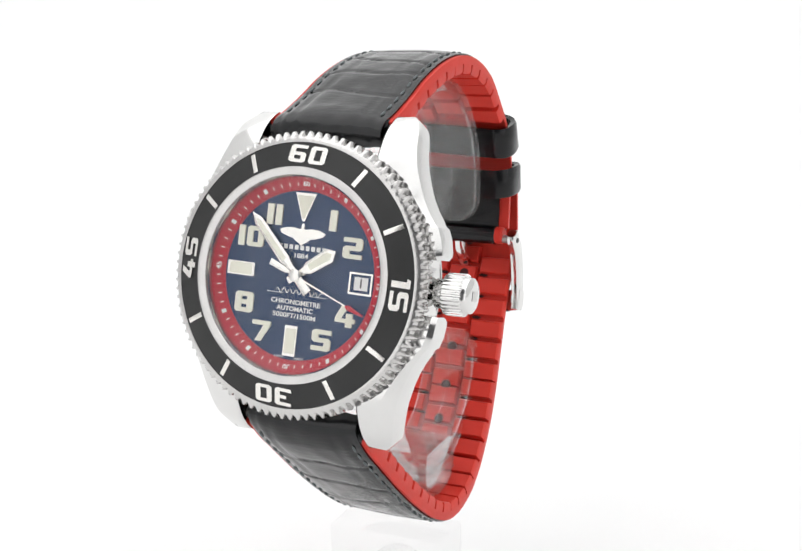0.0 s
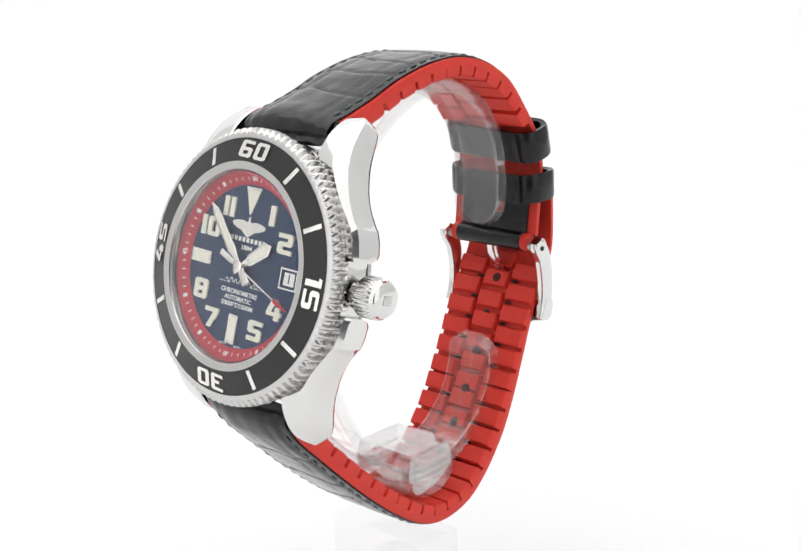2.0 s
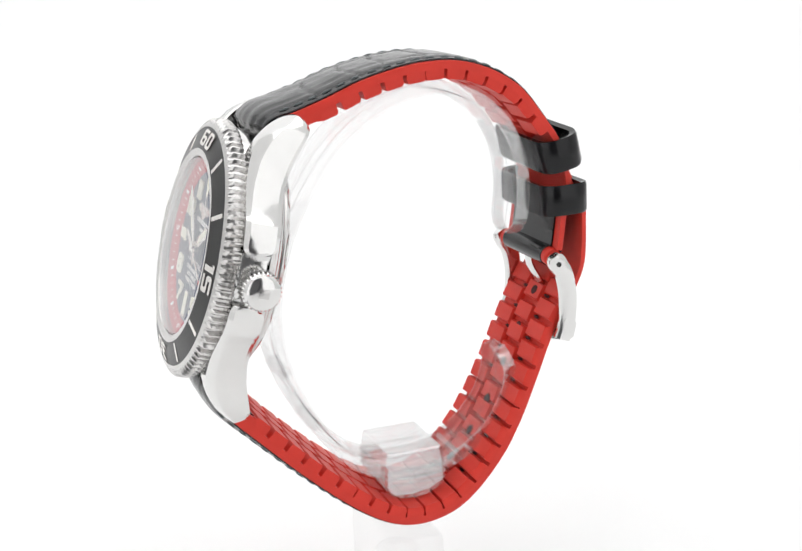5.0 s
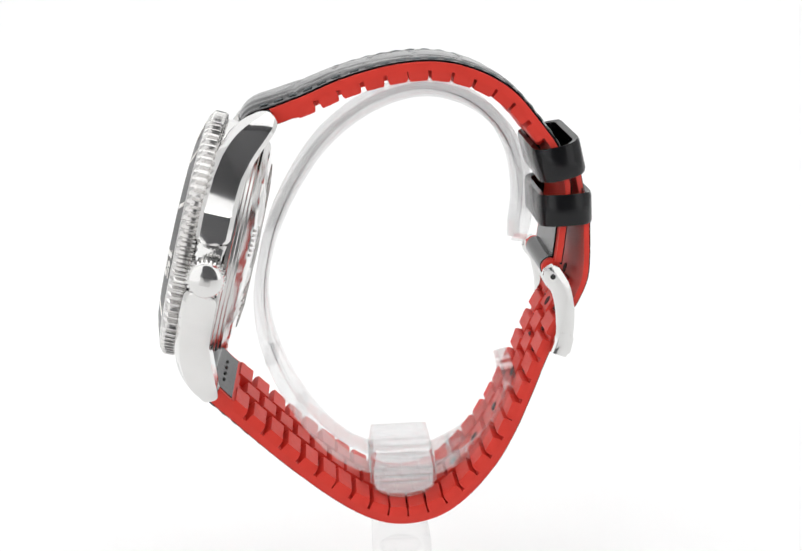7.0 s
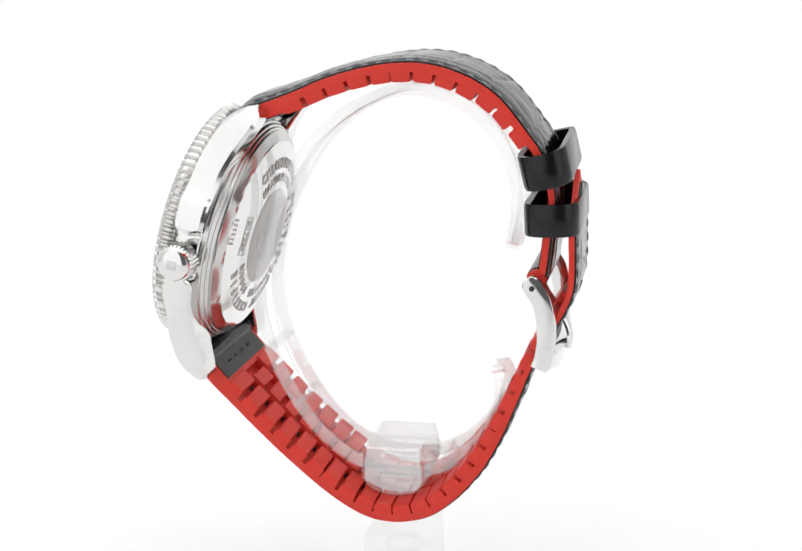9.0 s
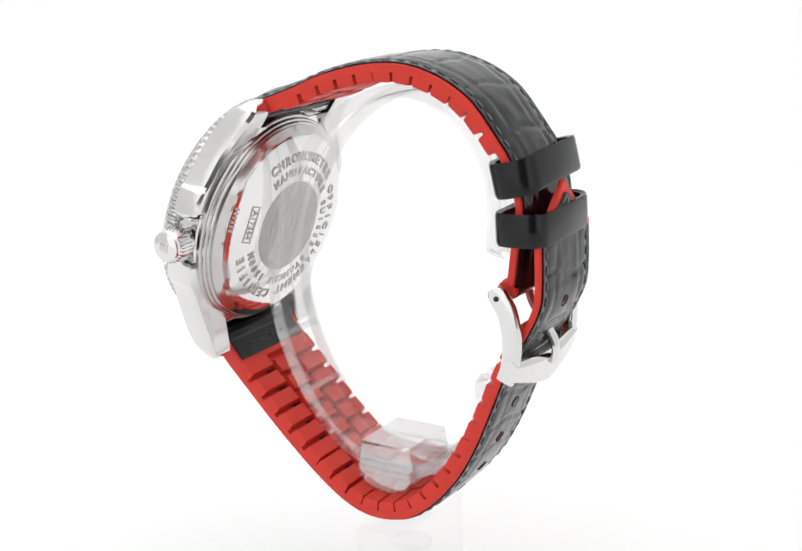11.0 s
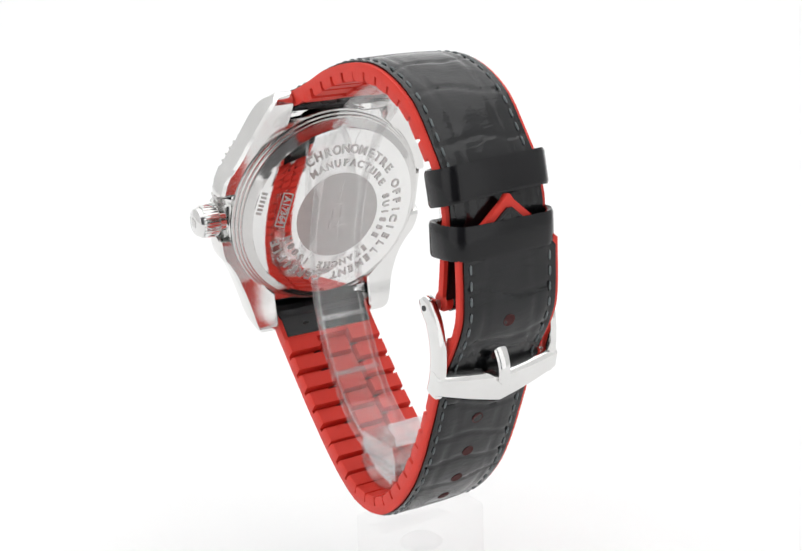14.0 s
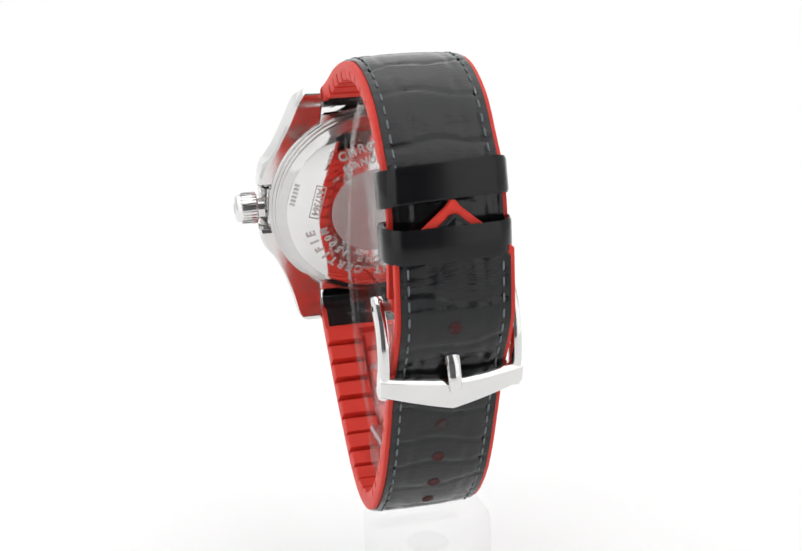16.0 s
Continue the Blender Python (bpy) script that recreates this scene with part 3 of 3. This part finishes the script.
def strap(watch, name, points, side, label, tail):
    q, pos, tan = spline(points, 0.5)
    total = q[-1]
    nor = np.stack([-tan[:, 1], tan[:, 0]], 1) * side
    rng = random.Random(5 if tail else 3)
    creases = []
    s = 12.0
    while s < total:
        creases.append((s, rng.uniform(-0.05, 0.05), rng.uniform(0, 6)))
        s += rng.uniform(5.5, 9.5)

    def shape(s):
        u = s / total
        hw = 10.1 - 0.7 * min(1.0, u * 1.5)
        if tail and s > total - 8.0:
            hw = max(0.4, hw * (total - s) / 8.0)
        lin = 3.0 - 1.2 * min(1.0, max(0.0, (s - 45) / 25)) if not tail else 3.1 - 1.2 * min(1.0, max(0.0, (s - 70) / 20))
        dome = (1.55 if not tail else 1.45) - 1.1 * min(1.0, s / (28.0 if not tail else 40.0))
        dome *= 0.4 + 0.6 * min(1.0, s / 6.0)
        if tail and s > total - 16.0:
            dome *= 0.6
        return hw, lin, dome

    def place(i, x, off):
        p = pos[i] + nor[i] * off
        return (x + 0.6 * min(1.0, q[i] / 60.0), p[0], p[1])

    def groove(s, x, hw):
        g = 0.0
        for c, slant, ph in creases:
            d = abs(s - c - slant * x * 3 - 0.5 * math.sin(x * 0.5 + ph))
            g = max(g, math.exp(-(d / 0.26) ** 2))
        w = 0.55 * hw + 0.5 * math.sin(s * 0.21)
        g = max(g, 0.75 * math.exp(-((abs(x) - w) / 0.3) ** 2))
        return g
    bm = bmesh.new()
    loops = []
    n = 30
    last = len(q) - (0 if not tail else 4)
    for i in range(0, last):
        hw, lin, dome = shape(q[i])
        hw = max(0.2, min(hw, shape(min(total, q[i] + 0.9))[0]) - 0.8)
        top = []
        for j in range(n + 1):
            v = 2 * j / n - 1
            v = math.copysign(1 - (1 - abs(v)) ** 1.25, v)
            x = v * hw
            h = 0.35 + dome * (1 - abs(v) ** (8.0 if tail and q[i] > total - 10 else 3.0))
            h -= 0.26 * groove(q[i], x, hw) * (1 if abs(v) < 0.95 else 0.2) * (0.2 if tail and q[i] > total - 8 else 1)
            h += 0.10 * noise.noise((x * 0.4, q[i] * 0.25, 3.0 if tail else 9.0)) * (1 - abs(v) ** 4)
            h -= 0.16 * math.exp(-((abs(x) - (hw - 1.2)) / 0.4) ** 2)
            top.append(place(i, x, h))
        loops.append(top + [place(i, hw, 0.0), place(i, -hw, 0.0)])
    rings(bm, loops)
    hide = part(name, bm, LEATHER, watch, label, 50)

    # rubber lining: a base sheet, then its ribs
    bm = bmesh.new()
    loops = []
    for i in range(9, len(q), 2):
        hw, lin, dome = shape(q[i])
        base = lin * 0.45 if lin > 1.9 else lin * 0.58
        if i < 22:
            base = lin - 0.45
        loops.append([place(i, -hw, -0.25), place(i, -hw + 0.12, 0.02), place(i, hw - 0.12, 0.02), place(i, hw, -0.25), place(i, hw, -base), place(i, -hw, -base)])
    rings(bm, loops)
    part("lining", bm, RUBBER, hide, "red rubber lining", 40)

    ribs = []
    for w in (1.0,):
        bm = bmesh.new()
        rings(bm, [[(-0.5, -0.5, 0.02), (0.5, -0.5, 0.02), (0.5, 0.5, 0.02), (-0.5, 0.5, 0.02)],
                   [(-0.495, -0.485, -0.7), (0.495, -0.485, -0.7), (0.495, 0.485, -0.7), (-0.495, 0.485, -0.7)],
                   [(-0.46, -0.42, -1.0), (0.46, -0.42, -1.0), (0.46, 0.42, -1.0), (-0.46, 0.42, -1.0)]])
        bm.transform(Matrix.Scale(0.001, 4))
        ribs.append(finish(bm, RUBBER, "rib"))
    pitch = 3.95
    end = total - (23.0 if tail else 22.0)
    s = 12.0
    while s < end:
        for col in (-1, 0, 1):
            sc = s + (pitch / 2 if col == 0 else 0)
            i = min(len(q) - 1, int(round(sc / (total / (len(q) - 1)))))
            hw, lin, dome = shape(q[i])
            base = lin * 0.45 if lin > 1.9 else lin * 0.58
            if col == 0:
                x, w = 0.0, 5.4
            else:
                w = hw - 3.3
                x = col * (3.3 + w / 2)
            ob = new("rib", ribs[0])
            ob.parent = hide
            c = Vector(place(i, x, -base))
            t3, n3 = Vector((0, tan[i][0], tan[i][1])), Vector((0, nor[i][0], nor[i][1]))
            m = Matrix.Identity(4)
            for r in range(3):
                m[r][0], m[r][1], m[r][2], m[r][3] = (w if r == 0 else 0), t3[r] * 3.2, n3[r] * (lin - base), c[r] * 0.001
            ob.matrix_basis = m
        s += pitch
    # rounded strap end round the spring bar
    bm = lathe([(1.4, -9.7), (1.8, -9.4), (1.8, 9.4), (1.4, 9.7)], 28)
    bm.transform(Matrix.Translation((0, side * 22.3, -9.2)) @ Matrix.Rotation(radians(90), 4, "Y"))
    part("strap_end", bm, LEATHER_FLAT, hide)
    # small dark blobs between the ribs, coloured as the shade inside slots
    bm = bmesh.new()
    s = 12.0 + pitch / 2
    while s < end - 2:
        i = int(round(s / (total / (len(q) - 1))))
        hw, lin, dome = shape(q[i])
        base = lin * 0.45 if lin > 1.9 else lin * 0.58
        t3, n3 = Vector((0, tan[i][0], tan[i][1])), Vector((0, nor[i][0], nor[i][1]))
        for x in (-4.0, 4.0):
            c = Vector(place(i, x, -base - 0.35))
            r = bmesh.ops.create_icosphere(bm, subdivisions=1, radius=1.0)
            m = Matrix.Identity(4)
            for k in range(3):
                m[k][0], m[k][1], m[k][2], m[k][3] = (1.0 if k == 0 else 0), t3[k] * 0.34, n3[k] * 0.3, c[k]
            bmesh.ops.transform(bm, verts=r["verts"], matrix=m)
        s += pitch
    tagged(part("slot_shade", bm, HOLE_SHADE, hide), kind="stuff")
    # black leather turn-in on the inside by the lugs
    bm = bmesh.new()
    loops = []
    for i in range(6, 21):
        hw, lin, dome = shape(q[i])
        loops.append([place(i, -9.2, -0.5), place(i, 9.2, -0.5), place(i, 9.2, -lin + 0.3), place(i, -9.2, -lin + 0.3)])
    rings(bm, loops)
    part("turn_in", bm, LEATHER_FLAT, hide, "smooth black leather turn-in")
    for x in (-4.5, -1.5, 1.5, 4.5):
        bm = bmesh.new()
        r = bmesh.ops.create_icosphere(bm, subdivisions=2, radius=1.0)
        c = Vector(place(15, x, -shape(q[15])[1] + 0.3))
        bm.transform(Matrix.Translation(c) @ Matrix.Diagonal((0.7, 0.3, 0.3, 1)))
        part("slot", bm, BLACK, hide)
    bm = bmesh.new()
    rings(bm, [[place(k, x, o) for x, o in ((-9.9, -0.5), (9.9, -0.5), (9.9, -2.75), (-9.9, -2.75))] for k in (20, 21, 22)])
    part("lining_lip", bm, RUBBER, hide)
    if not tail:
        bm = bmesh.new()
        loops = []
        for k in range(len(q) - 14, len(q)):
            hw, lin, dome = shape(q[k])
            loops.append([place(k, -7.6, -0.3), place(k, 7.6, -0.3), place(k, 7.6, -lin * 0.62 - 0.25), place(k, -7.6, -lin * 0.62 - 0.25)])
        rings(bm, loops)
        part("turn_in", bm, LEATHER_FLAT, hide, "smooth black leather turn-in")

    # stitching
    bm = bmesh.new()
    s = 6.0
    while s < total - (4.5 if tail else 20):
        i = int(round(s / (total / (len(q) - 1))))
        hw, lin, dome = shape(q[i])
        for sx in (-1, 1):
            x = sx * (max(0.2, hw - 0.8) - 1.2)
            if abs(x) < 1.5:
                continue
            v = abs(x) / max(0.2, hw - 0.8)
            h = 0.35 + dome * (1 - v ** 3.0) - 0.02
            c = Vector(place(i, x, h))
            t3, n3 = Vector((0, tan[i][0], tan[i][1])), Vector((0, nor[i][0], nor[i][1]))
            m = Matrix.Identity(4)
            for r in range(3):
                m[r][0], m[r][1], m[r][2], m[r][3] = (0.22 if r == 0 else 0), t3[r] * 0.95, n3[r] * 0.2, c[r]
            r = bmesh.ops.create_icosphere(bm, subdivisions=1, radius=1.0)
            bmesh.ops.transform(bm, verts=r["verts"], matrix=m)
        s += 2.55
    tagged(part("stitching", bm, THREAD, hide, "dark grey stitching"), kind="stuff")
    if tail:
        for y in (8.4, 1.4, -5.6, -12.3, -19.8, -26.6, -32.6):
            ok = [k for k in range(len(q)) if pos[k][1] < -50]
            i = min(ok, key=lambda k: abs(pos[k][0] - y))
            hw, lin, dome = shape(q[i])
            h = 0.35 + dome - 0.16
            # each hole is a surface disc, its inner shade put into the colour
            bm = lathe([(0.01, -0.02), (0.85, -0.02), (0.95, 0.06), (1.05, 0.05), (1.05, -0.4)], 20, cap=False)
            t3, n3 = Vector((0, tan[i][0], tan[i][1])), Vector((0, nor[i][0], nor[i][1]))
            c = Vector(place(i, 0.3, h + 0.2))
            x3 = t3.cross(n3)
            bm.transform(Matrix(((x3.x, t3.x, n3.x, c.x), (x3.y, t3.y, n3.y, c.y), (x3.z, t3.z, n3.z, c.z), (0, 0, 0, 1))))
            part("strap_hole", bm, HOLE_SHADE, hide, "punched hole showing red")
            bm = lathe([(0.01, -0.03), (0.85, -0.03), (0.95, 0.1)], 20, cap=False)
            c = Vector(place(i, 0.3, -lin - 0.02))
            bm.transform(Matrix(((x3.x, t3.x, n3.x, c.x), (x3.y, t3.y, n3.y, c.y), (x3.z, t3.z, n3.z, c.z), (0, 0, 0, 1))))
            part("strap_hole", bm, HOLE_SHADE, hide)
    else:
        # loop round the buckle's pin
        for name, mat, r, w in (("pin_loop", LEATHER_FLAT, 1.75, 7.6), ("pin_loop_edge", RUBBER, 1.6, 8.9)):
            bm = lathe([(r - 0.3, -w), (r, -w + 0.3), (r, w - 0.3), (r - 0.3, w)], 24)
            bm.transform(Matrix.Translation((0.5, 9.4, -61.4)) @ Matrix.Rotation(radians(90), 4, "Y"))
            part(name, bm, mat, hide)
    return hide


def keeper(watch, y, z, tangent, depth, length, label, tilt=0.0):
    """A leather loop round the strap."""
    t3 = Vector((0, tangent[0], tangent[1])).normalized()
    n3 = Vector((0, t3.z, -t3.y))
    x3 = Vector((1, 0, 0))
    c = Vector((1.1, y, z))

    def outline(hw, hd, r):
        pts = []
        for cx, cy, a0 in ((1, 1, 0), (-1, 1, 90), (-1, -1, 180), (1, -1, 270)):
            for k in range(5):
                a = radians(a0 + 22.5 * k)
                pts.append((cx * (hw - r) + r * math.cos(a), cy * (hd - r) + r * math.sin(a)))
        return pts
    outer, inner = outline(9.85, depth / 2, 2.9), outline(9.0, depth / 2 - 0.95, 2.0)
    mid = outline(10.05, depth / 2 + 0.15, 3.0)
    L = length / 2
    loops = []
    for o, s in ((inner, -L + 0.2), (outer, -L), (mid, -L + 0.5), (mid, L - 0.5), (outer, L), (inner, L - 0.2)):
        loops.append([tuple(c + x3 * a + n3 * (b + math.copysign(0.3 * (1 - (a / 10.4) ** 2), b)) + t3 * (s + a * math.tan(radians(tilt)) + 0.12 * math.sin(a * 0.9 + z))) for a, b in o])
    bm = bmesh.new()
    rings(bm, loops, wrap=True)
    part("keeper", bm, LEATHER_FLAT, watch, label, 50)


def buckle(watch):
    q, pos, tan = spline([(9.9, -60.2), (8.5, -61.7), (6.9, -63.3), (4.0, -64.8), (1.0, -65.7), (-2.0, -66.1), (-4.2, -65.9)], 0.5)
    nor = np.stack([-tan[:, 1], tan[:, 0]], 1)
    bm = bmesh.new()
    for sx in (1, -1):
        loops = []
        for i in range(len(q)):
            u = q[i] / q[-1]
            w = 1.75 - 0.25 * u
            if i < 3:
                w *= (0.55, 0.85, 0.97)[i]
            loop = []
            for a in range(12):
                b = 2 * math.pi * a / 12
                dx = math.copysign(abs(math.cos(b)) ** 0.6, math.cos(b)) * 0.85
                dn = math.copysign(abs(math.sin(b)) ** 0.6, math.sin(b)) * w
                p = pos[i] + nor[i] * dn
                loop.append((0.6 + sx * (10.75 - 0.15 * math.sin(u * 3)) + dx, p[0], p[1]))
            loops.append(loop)
        rings(bm, loops)
    # front bar with a shallow point
    loops = []
    for k in range(25):
        v = k / 12 - 1
        x = v * 11.5
        lo = -4.2 - 2.9 * (1 - abs(v))
        hi = -0.2 - 1.0 * (1 - abs(v))
        zb, zf = -65.2 - 1.0 * (1 - v * v), -67.6 - 1.2 * (1 - v * v)
        sec = [(hi - 0.3, zb), (hi, zb - 0.6), (hi - 0.1, zf + 0.7), (hi - 0.7, zf), (lo + 0.8, zf - 0.1), (lo, zf + 0.8), (lo + 0.1, zb - 0.3), (lo + 0.7, zb)]
        loops.append([(0.6 + x, a, b) for a, b in sec])
    rings(bm, loops)
    frame_ob = part("buckle", bm, STEEL, watch, "polished steel pin buckle", 45)
    pin = lathe([(0.75, -11.4), (0.75, 11.4)], 16)
    pin.transform(Matrix.Translation((0.6, 8.8, -61.2)) @ Matrix.Rotation(radians(90), 4, "Y"))
    part("pin", pin, STEEL_MATT, frame_ob)
    for sx in (1, -1):
        h = lathe([(0.01, 0.0), (0.45, 0.0), (0.45, -0.4)], 16, cap=False)
        h.transform(Matrix.Translation((0.6 + sx * 11.66, 8.7, -61.3)) @ Matrix.Rotation(radians(90 * sx), 4, "Y"))
        part("pin_hole", h, BLACK, frame_ob)
    q, pos, tan = spline([(8.8, -61.2), (6.2, -62.4), (3.2, -65.6), (1.2, -67.8), (-0.8, -68.9), (-3.0, -69.2)], 0.4)
    nor = np.stack([-tan[:, 1], tan[:, 0]], 1)
    bm = bmesh.new()
    loops = []
    for i in range(len(q)):
        u = q[i] / q[-1]
        w = 0.95 + 0.25 * math.sin(u * math.pi) - (0.3 if i == len(q) - 1 else 0)
        loops.append([(0.6 + w * math.cos(b), *(pos[i] + nor[i] * 0.6 * math.sin(b))) for b in np.linspace(0, 2 * math.pi, 10, endpoint=False)])
    rings(bm, loops)
    part("tongue", bm, STEEL, frame_ob, "steel buckle tongue")


def wristwatch():
    watch = new("wristwatch")
    tagged(watch, "steel diving watch with blue dial and black leather red-lined strap", "watch")
    case(watch)
    bezel(watch)
    dial(watch)
    hand_set(watch)
    strap(watch, "upper_strap", UPPER, 1, "black alligator-grain leather strap", False)
    strap(watch, "lower_strap", LOWER, -1, "black alligator-grain leather strap with punched holes", True)
    keeper(watch, 27.6, -57.7, (-0.88, -0.47), 7.4, 5.6, "glossy black leather keeper loop", 2.5)
    keeper(watch, 19.9, -61.0, (-0.955, -0.295), 8.3, 5.3, "glossy black leather keeper loop", 1.0)
    buckle(watch)
    return watch


# ---------------------------------------------------------------- the stand
CUFF = [(11.4, -56.0), (18.2, -55.2), (24.8, -52.7), (29.8, -48.6), (32.7, -43.5), (33.7, -38.1), (33.0, -33.0), (30.2, -27.7), (25.6, -22.8), (19.4, -18.8), (11.0, -15.9), (3.0, -14.6), (-5.6, -14.9), (-12.0, -16.6),
        (-17.5, -19.4), (-23.3, -23.8), (-29.0, -30.0), (-32.4, -36.0), (-33.4, -41.6), (-33.0, -47.0), (-31.4, -51.4), (-28.4, -55.2), (-25.4, -57.8), (-22.0, -59.7), (-17.9, -60.9), (-13.0, -60.9), (-9.0, -58.9)]


def watch_stand():
    stand = new("watch_stand")
    tagged(stand, "clear acrylic watch display cuff on a clear post", "stand")
    q, pos, tan = spline(CUFF, 1.0)
    nor = np.stack([-tan[:, 1], tan[:, 0]], 1)
    bm = bmesh.new()
    loops = []
    for i in range(len(q)):
        hw = 4.9
        e = min(q[i], q[-1] - q[i])
        if e < 4:
            hw *= math.sqrt(max(0.05, 1 - ((4 - e) / 4.3) ** 2))
        sec = [(-hw, -0.7), (-hw + 0.25, -0.95), (hw - 0.25, -0.95), (hw, -0.7), (hw, 0.7), (hw - 0.25, 0.95), (hw - 0.9, 0.95), (hw - 1.2, 0.6), (-hw + 1.2, 0.6), (-hw + 0.9, 0.95), (-hw + 0.25, 0.95), (-hw, 0.7)]
        loops.append([(x + 0.9 + 0.2 * q[i] / q[-1], *(pos[i] + nor[i] * o)) for x, o in sec])
    rings(bm, loops)
    lift = Matrix.Scale(1000, 4) @ WATCH @ Matrix.Scale(0.001, 4)
    bm.transform(lift)
    a = part("cuff", bm, ACRYLIC, stand, "clear open acrylic cuff")
    extras = []
    for x0, w, o0, o1 in ((-0.98, 0.18, -1.0, 1.3), (0.98, 0.18, -1.0, 1.3), (0.0, 0.06, 0.55, 0.75)):
        bm = bmesh.new()
        loops = []
        for i in range(len(q)):
            e = min(q[i], q[-1] - q[i])
            xx = x0 * 4.9 * (math.sqrt(max(0.05, 1 - ((4 - e) / 4.3) ** 2)) if e < 4 else 1.0)
            loops.append([(0.9 + 0.2 * q[i] / q[-1] + xx + sx * w, *(pos[i] + nor[i] * o)) for sx, o in ((-1, o0), (1, o0), (1, o1), (-1, o1))])
        rings(bm, loops)
        bm.transform(lift)
        extras.append(part("cuff_rim", bm, ACRYLIC_RIM, a))
    for u in (0.60, 0.665, 0.86):
        i = int(u * (len(q) - 1))
        bm = bmesh.new()
        rings(bm, [[(0.9 + 0.2 * u + x, *(pos[k] + nor[k] * o)) for x, o in ((-4.6, -1.25), (4.6, -1.25), (4.6, 0.9), (-4.6, 0.9))] for k in (i, i + 1)])
        bm.transform(lift)
        extras.append(part("cross_rib", bm, ACRYLIC_RIM, a))
    # clip round the cuff's lowest stretch
    bm = bmesh.new()
    sec = []
    for k in range(13):
        b = math.pi * k / 12
        sec.append((-5.6 * math.cos(b), -2.0 - 3.0 * math.sin(b)))
    sec += [(5.6, 1.0), (5.0, 4.0), (-5.0, 4.0), (-5.6, 1.0)]
    rings(bm, [[(x, a2, b2) for a2, b2 in [(s * k, t * k) for s, t in sec]] for x, k in ((-6.6, 0.92), (-6.2, 1.0), (6.2, 1.0), (6.6, 0.92))])
    # its length runs along the cuff, its rounded foot faces down
    down = AXES.transposed() @ Vector((0, 0, -1))
    ang = math.atan2(down.z, down.y)
    bm.transform(Matrix.Translation((0.5, -32.3, -46.3)) @ Matrix.Rotation(ang + math.pi / 2, 4, "X"))
    bm.transform(lift)
    clip_pose = Matrix.Translation((0.5, -32.3, -46.3)) @ Matrix.Rotation(ang + math.pi / 2, 4, "X")
    b = part("clip", bm, ACRYLIC_CLIP, stand, "clear acrylic clip")
    for zz in (0.6, -0.8, -1.9):
        for yy in (-5.7, 5.7):
            bm = bmesh.new()
            box(bm, -6.3, 6.3, yy - 0.15, yy + 0.15, zz - 0.22, zz + 0.22, 0.05)
            bm.transform(lift @ clip_pose)
            extras.append(part("clip_ridge", bm, ACRYLIC_RIM, b))
        for xx in (-6.7, 6.7):
            bm = bmesh.new()
            box(bm, xx - 0.15, xx + 0.15, -5.4, 5.4, zz - 0.22, zz + 0.22, 0.05)
            bm.transform(lift @ clip_pose)
            extras.append(part("clip_ridge", bm, ACRYLIC_RIM, b))
    # post under the strap, down to the floor
    top = WATCH @ Vector((-0.0020, -0.0441, -0.0490))
    head = math.atan2(AXES[1][0], AXES[0][0])
    bm = bmesh.new()
    h = top.z * 1000
    box(bm, -11.0, 11.0, -5.0, 5.0, 0.3, h, 0.8)
    bm.transform(Matrix.Translation((top.x * 1000, top.y * 1000, 0)) @ Matrix.Rotation(head, 4, "Z"))
    c = part("post", bm, ACRYLIC_POST, stand, "clear acrylic post")
    bm = lathe([(0.01, h - 6.0), (3.2, h - 6.0), (3.9, h - 6.6), (3.2, h - 7.2), (0.01, h - 7.2)], 40)
    bm.transform(Matrix.Translation((top.x * 1000, top.y * 1000, 0)) @ Matrix.Rotation(head, 4, "Z"))
    extras.append(part("peg", bm, ACRYLIC_POST, c))
    for ob in (a, b, c, *extras):
        ob.visible_shadow = False
    return stand


tent()
WRISTWATCH = wristwatch()
STAND = watch_stand()


def motions():
    times = [0.5 * i for i in range(33)]
    spin = lambda t: Matrix.Rotation(turn(t), 4, "Z")
    walk(WRISTWATCH, [(t, spin(t) @ WATCH) for t in times])
    walk(STAND, [(t, spin(t)) for t in times])


motions()
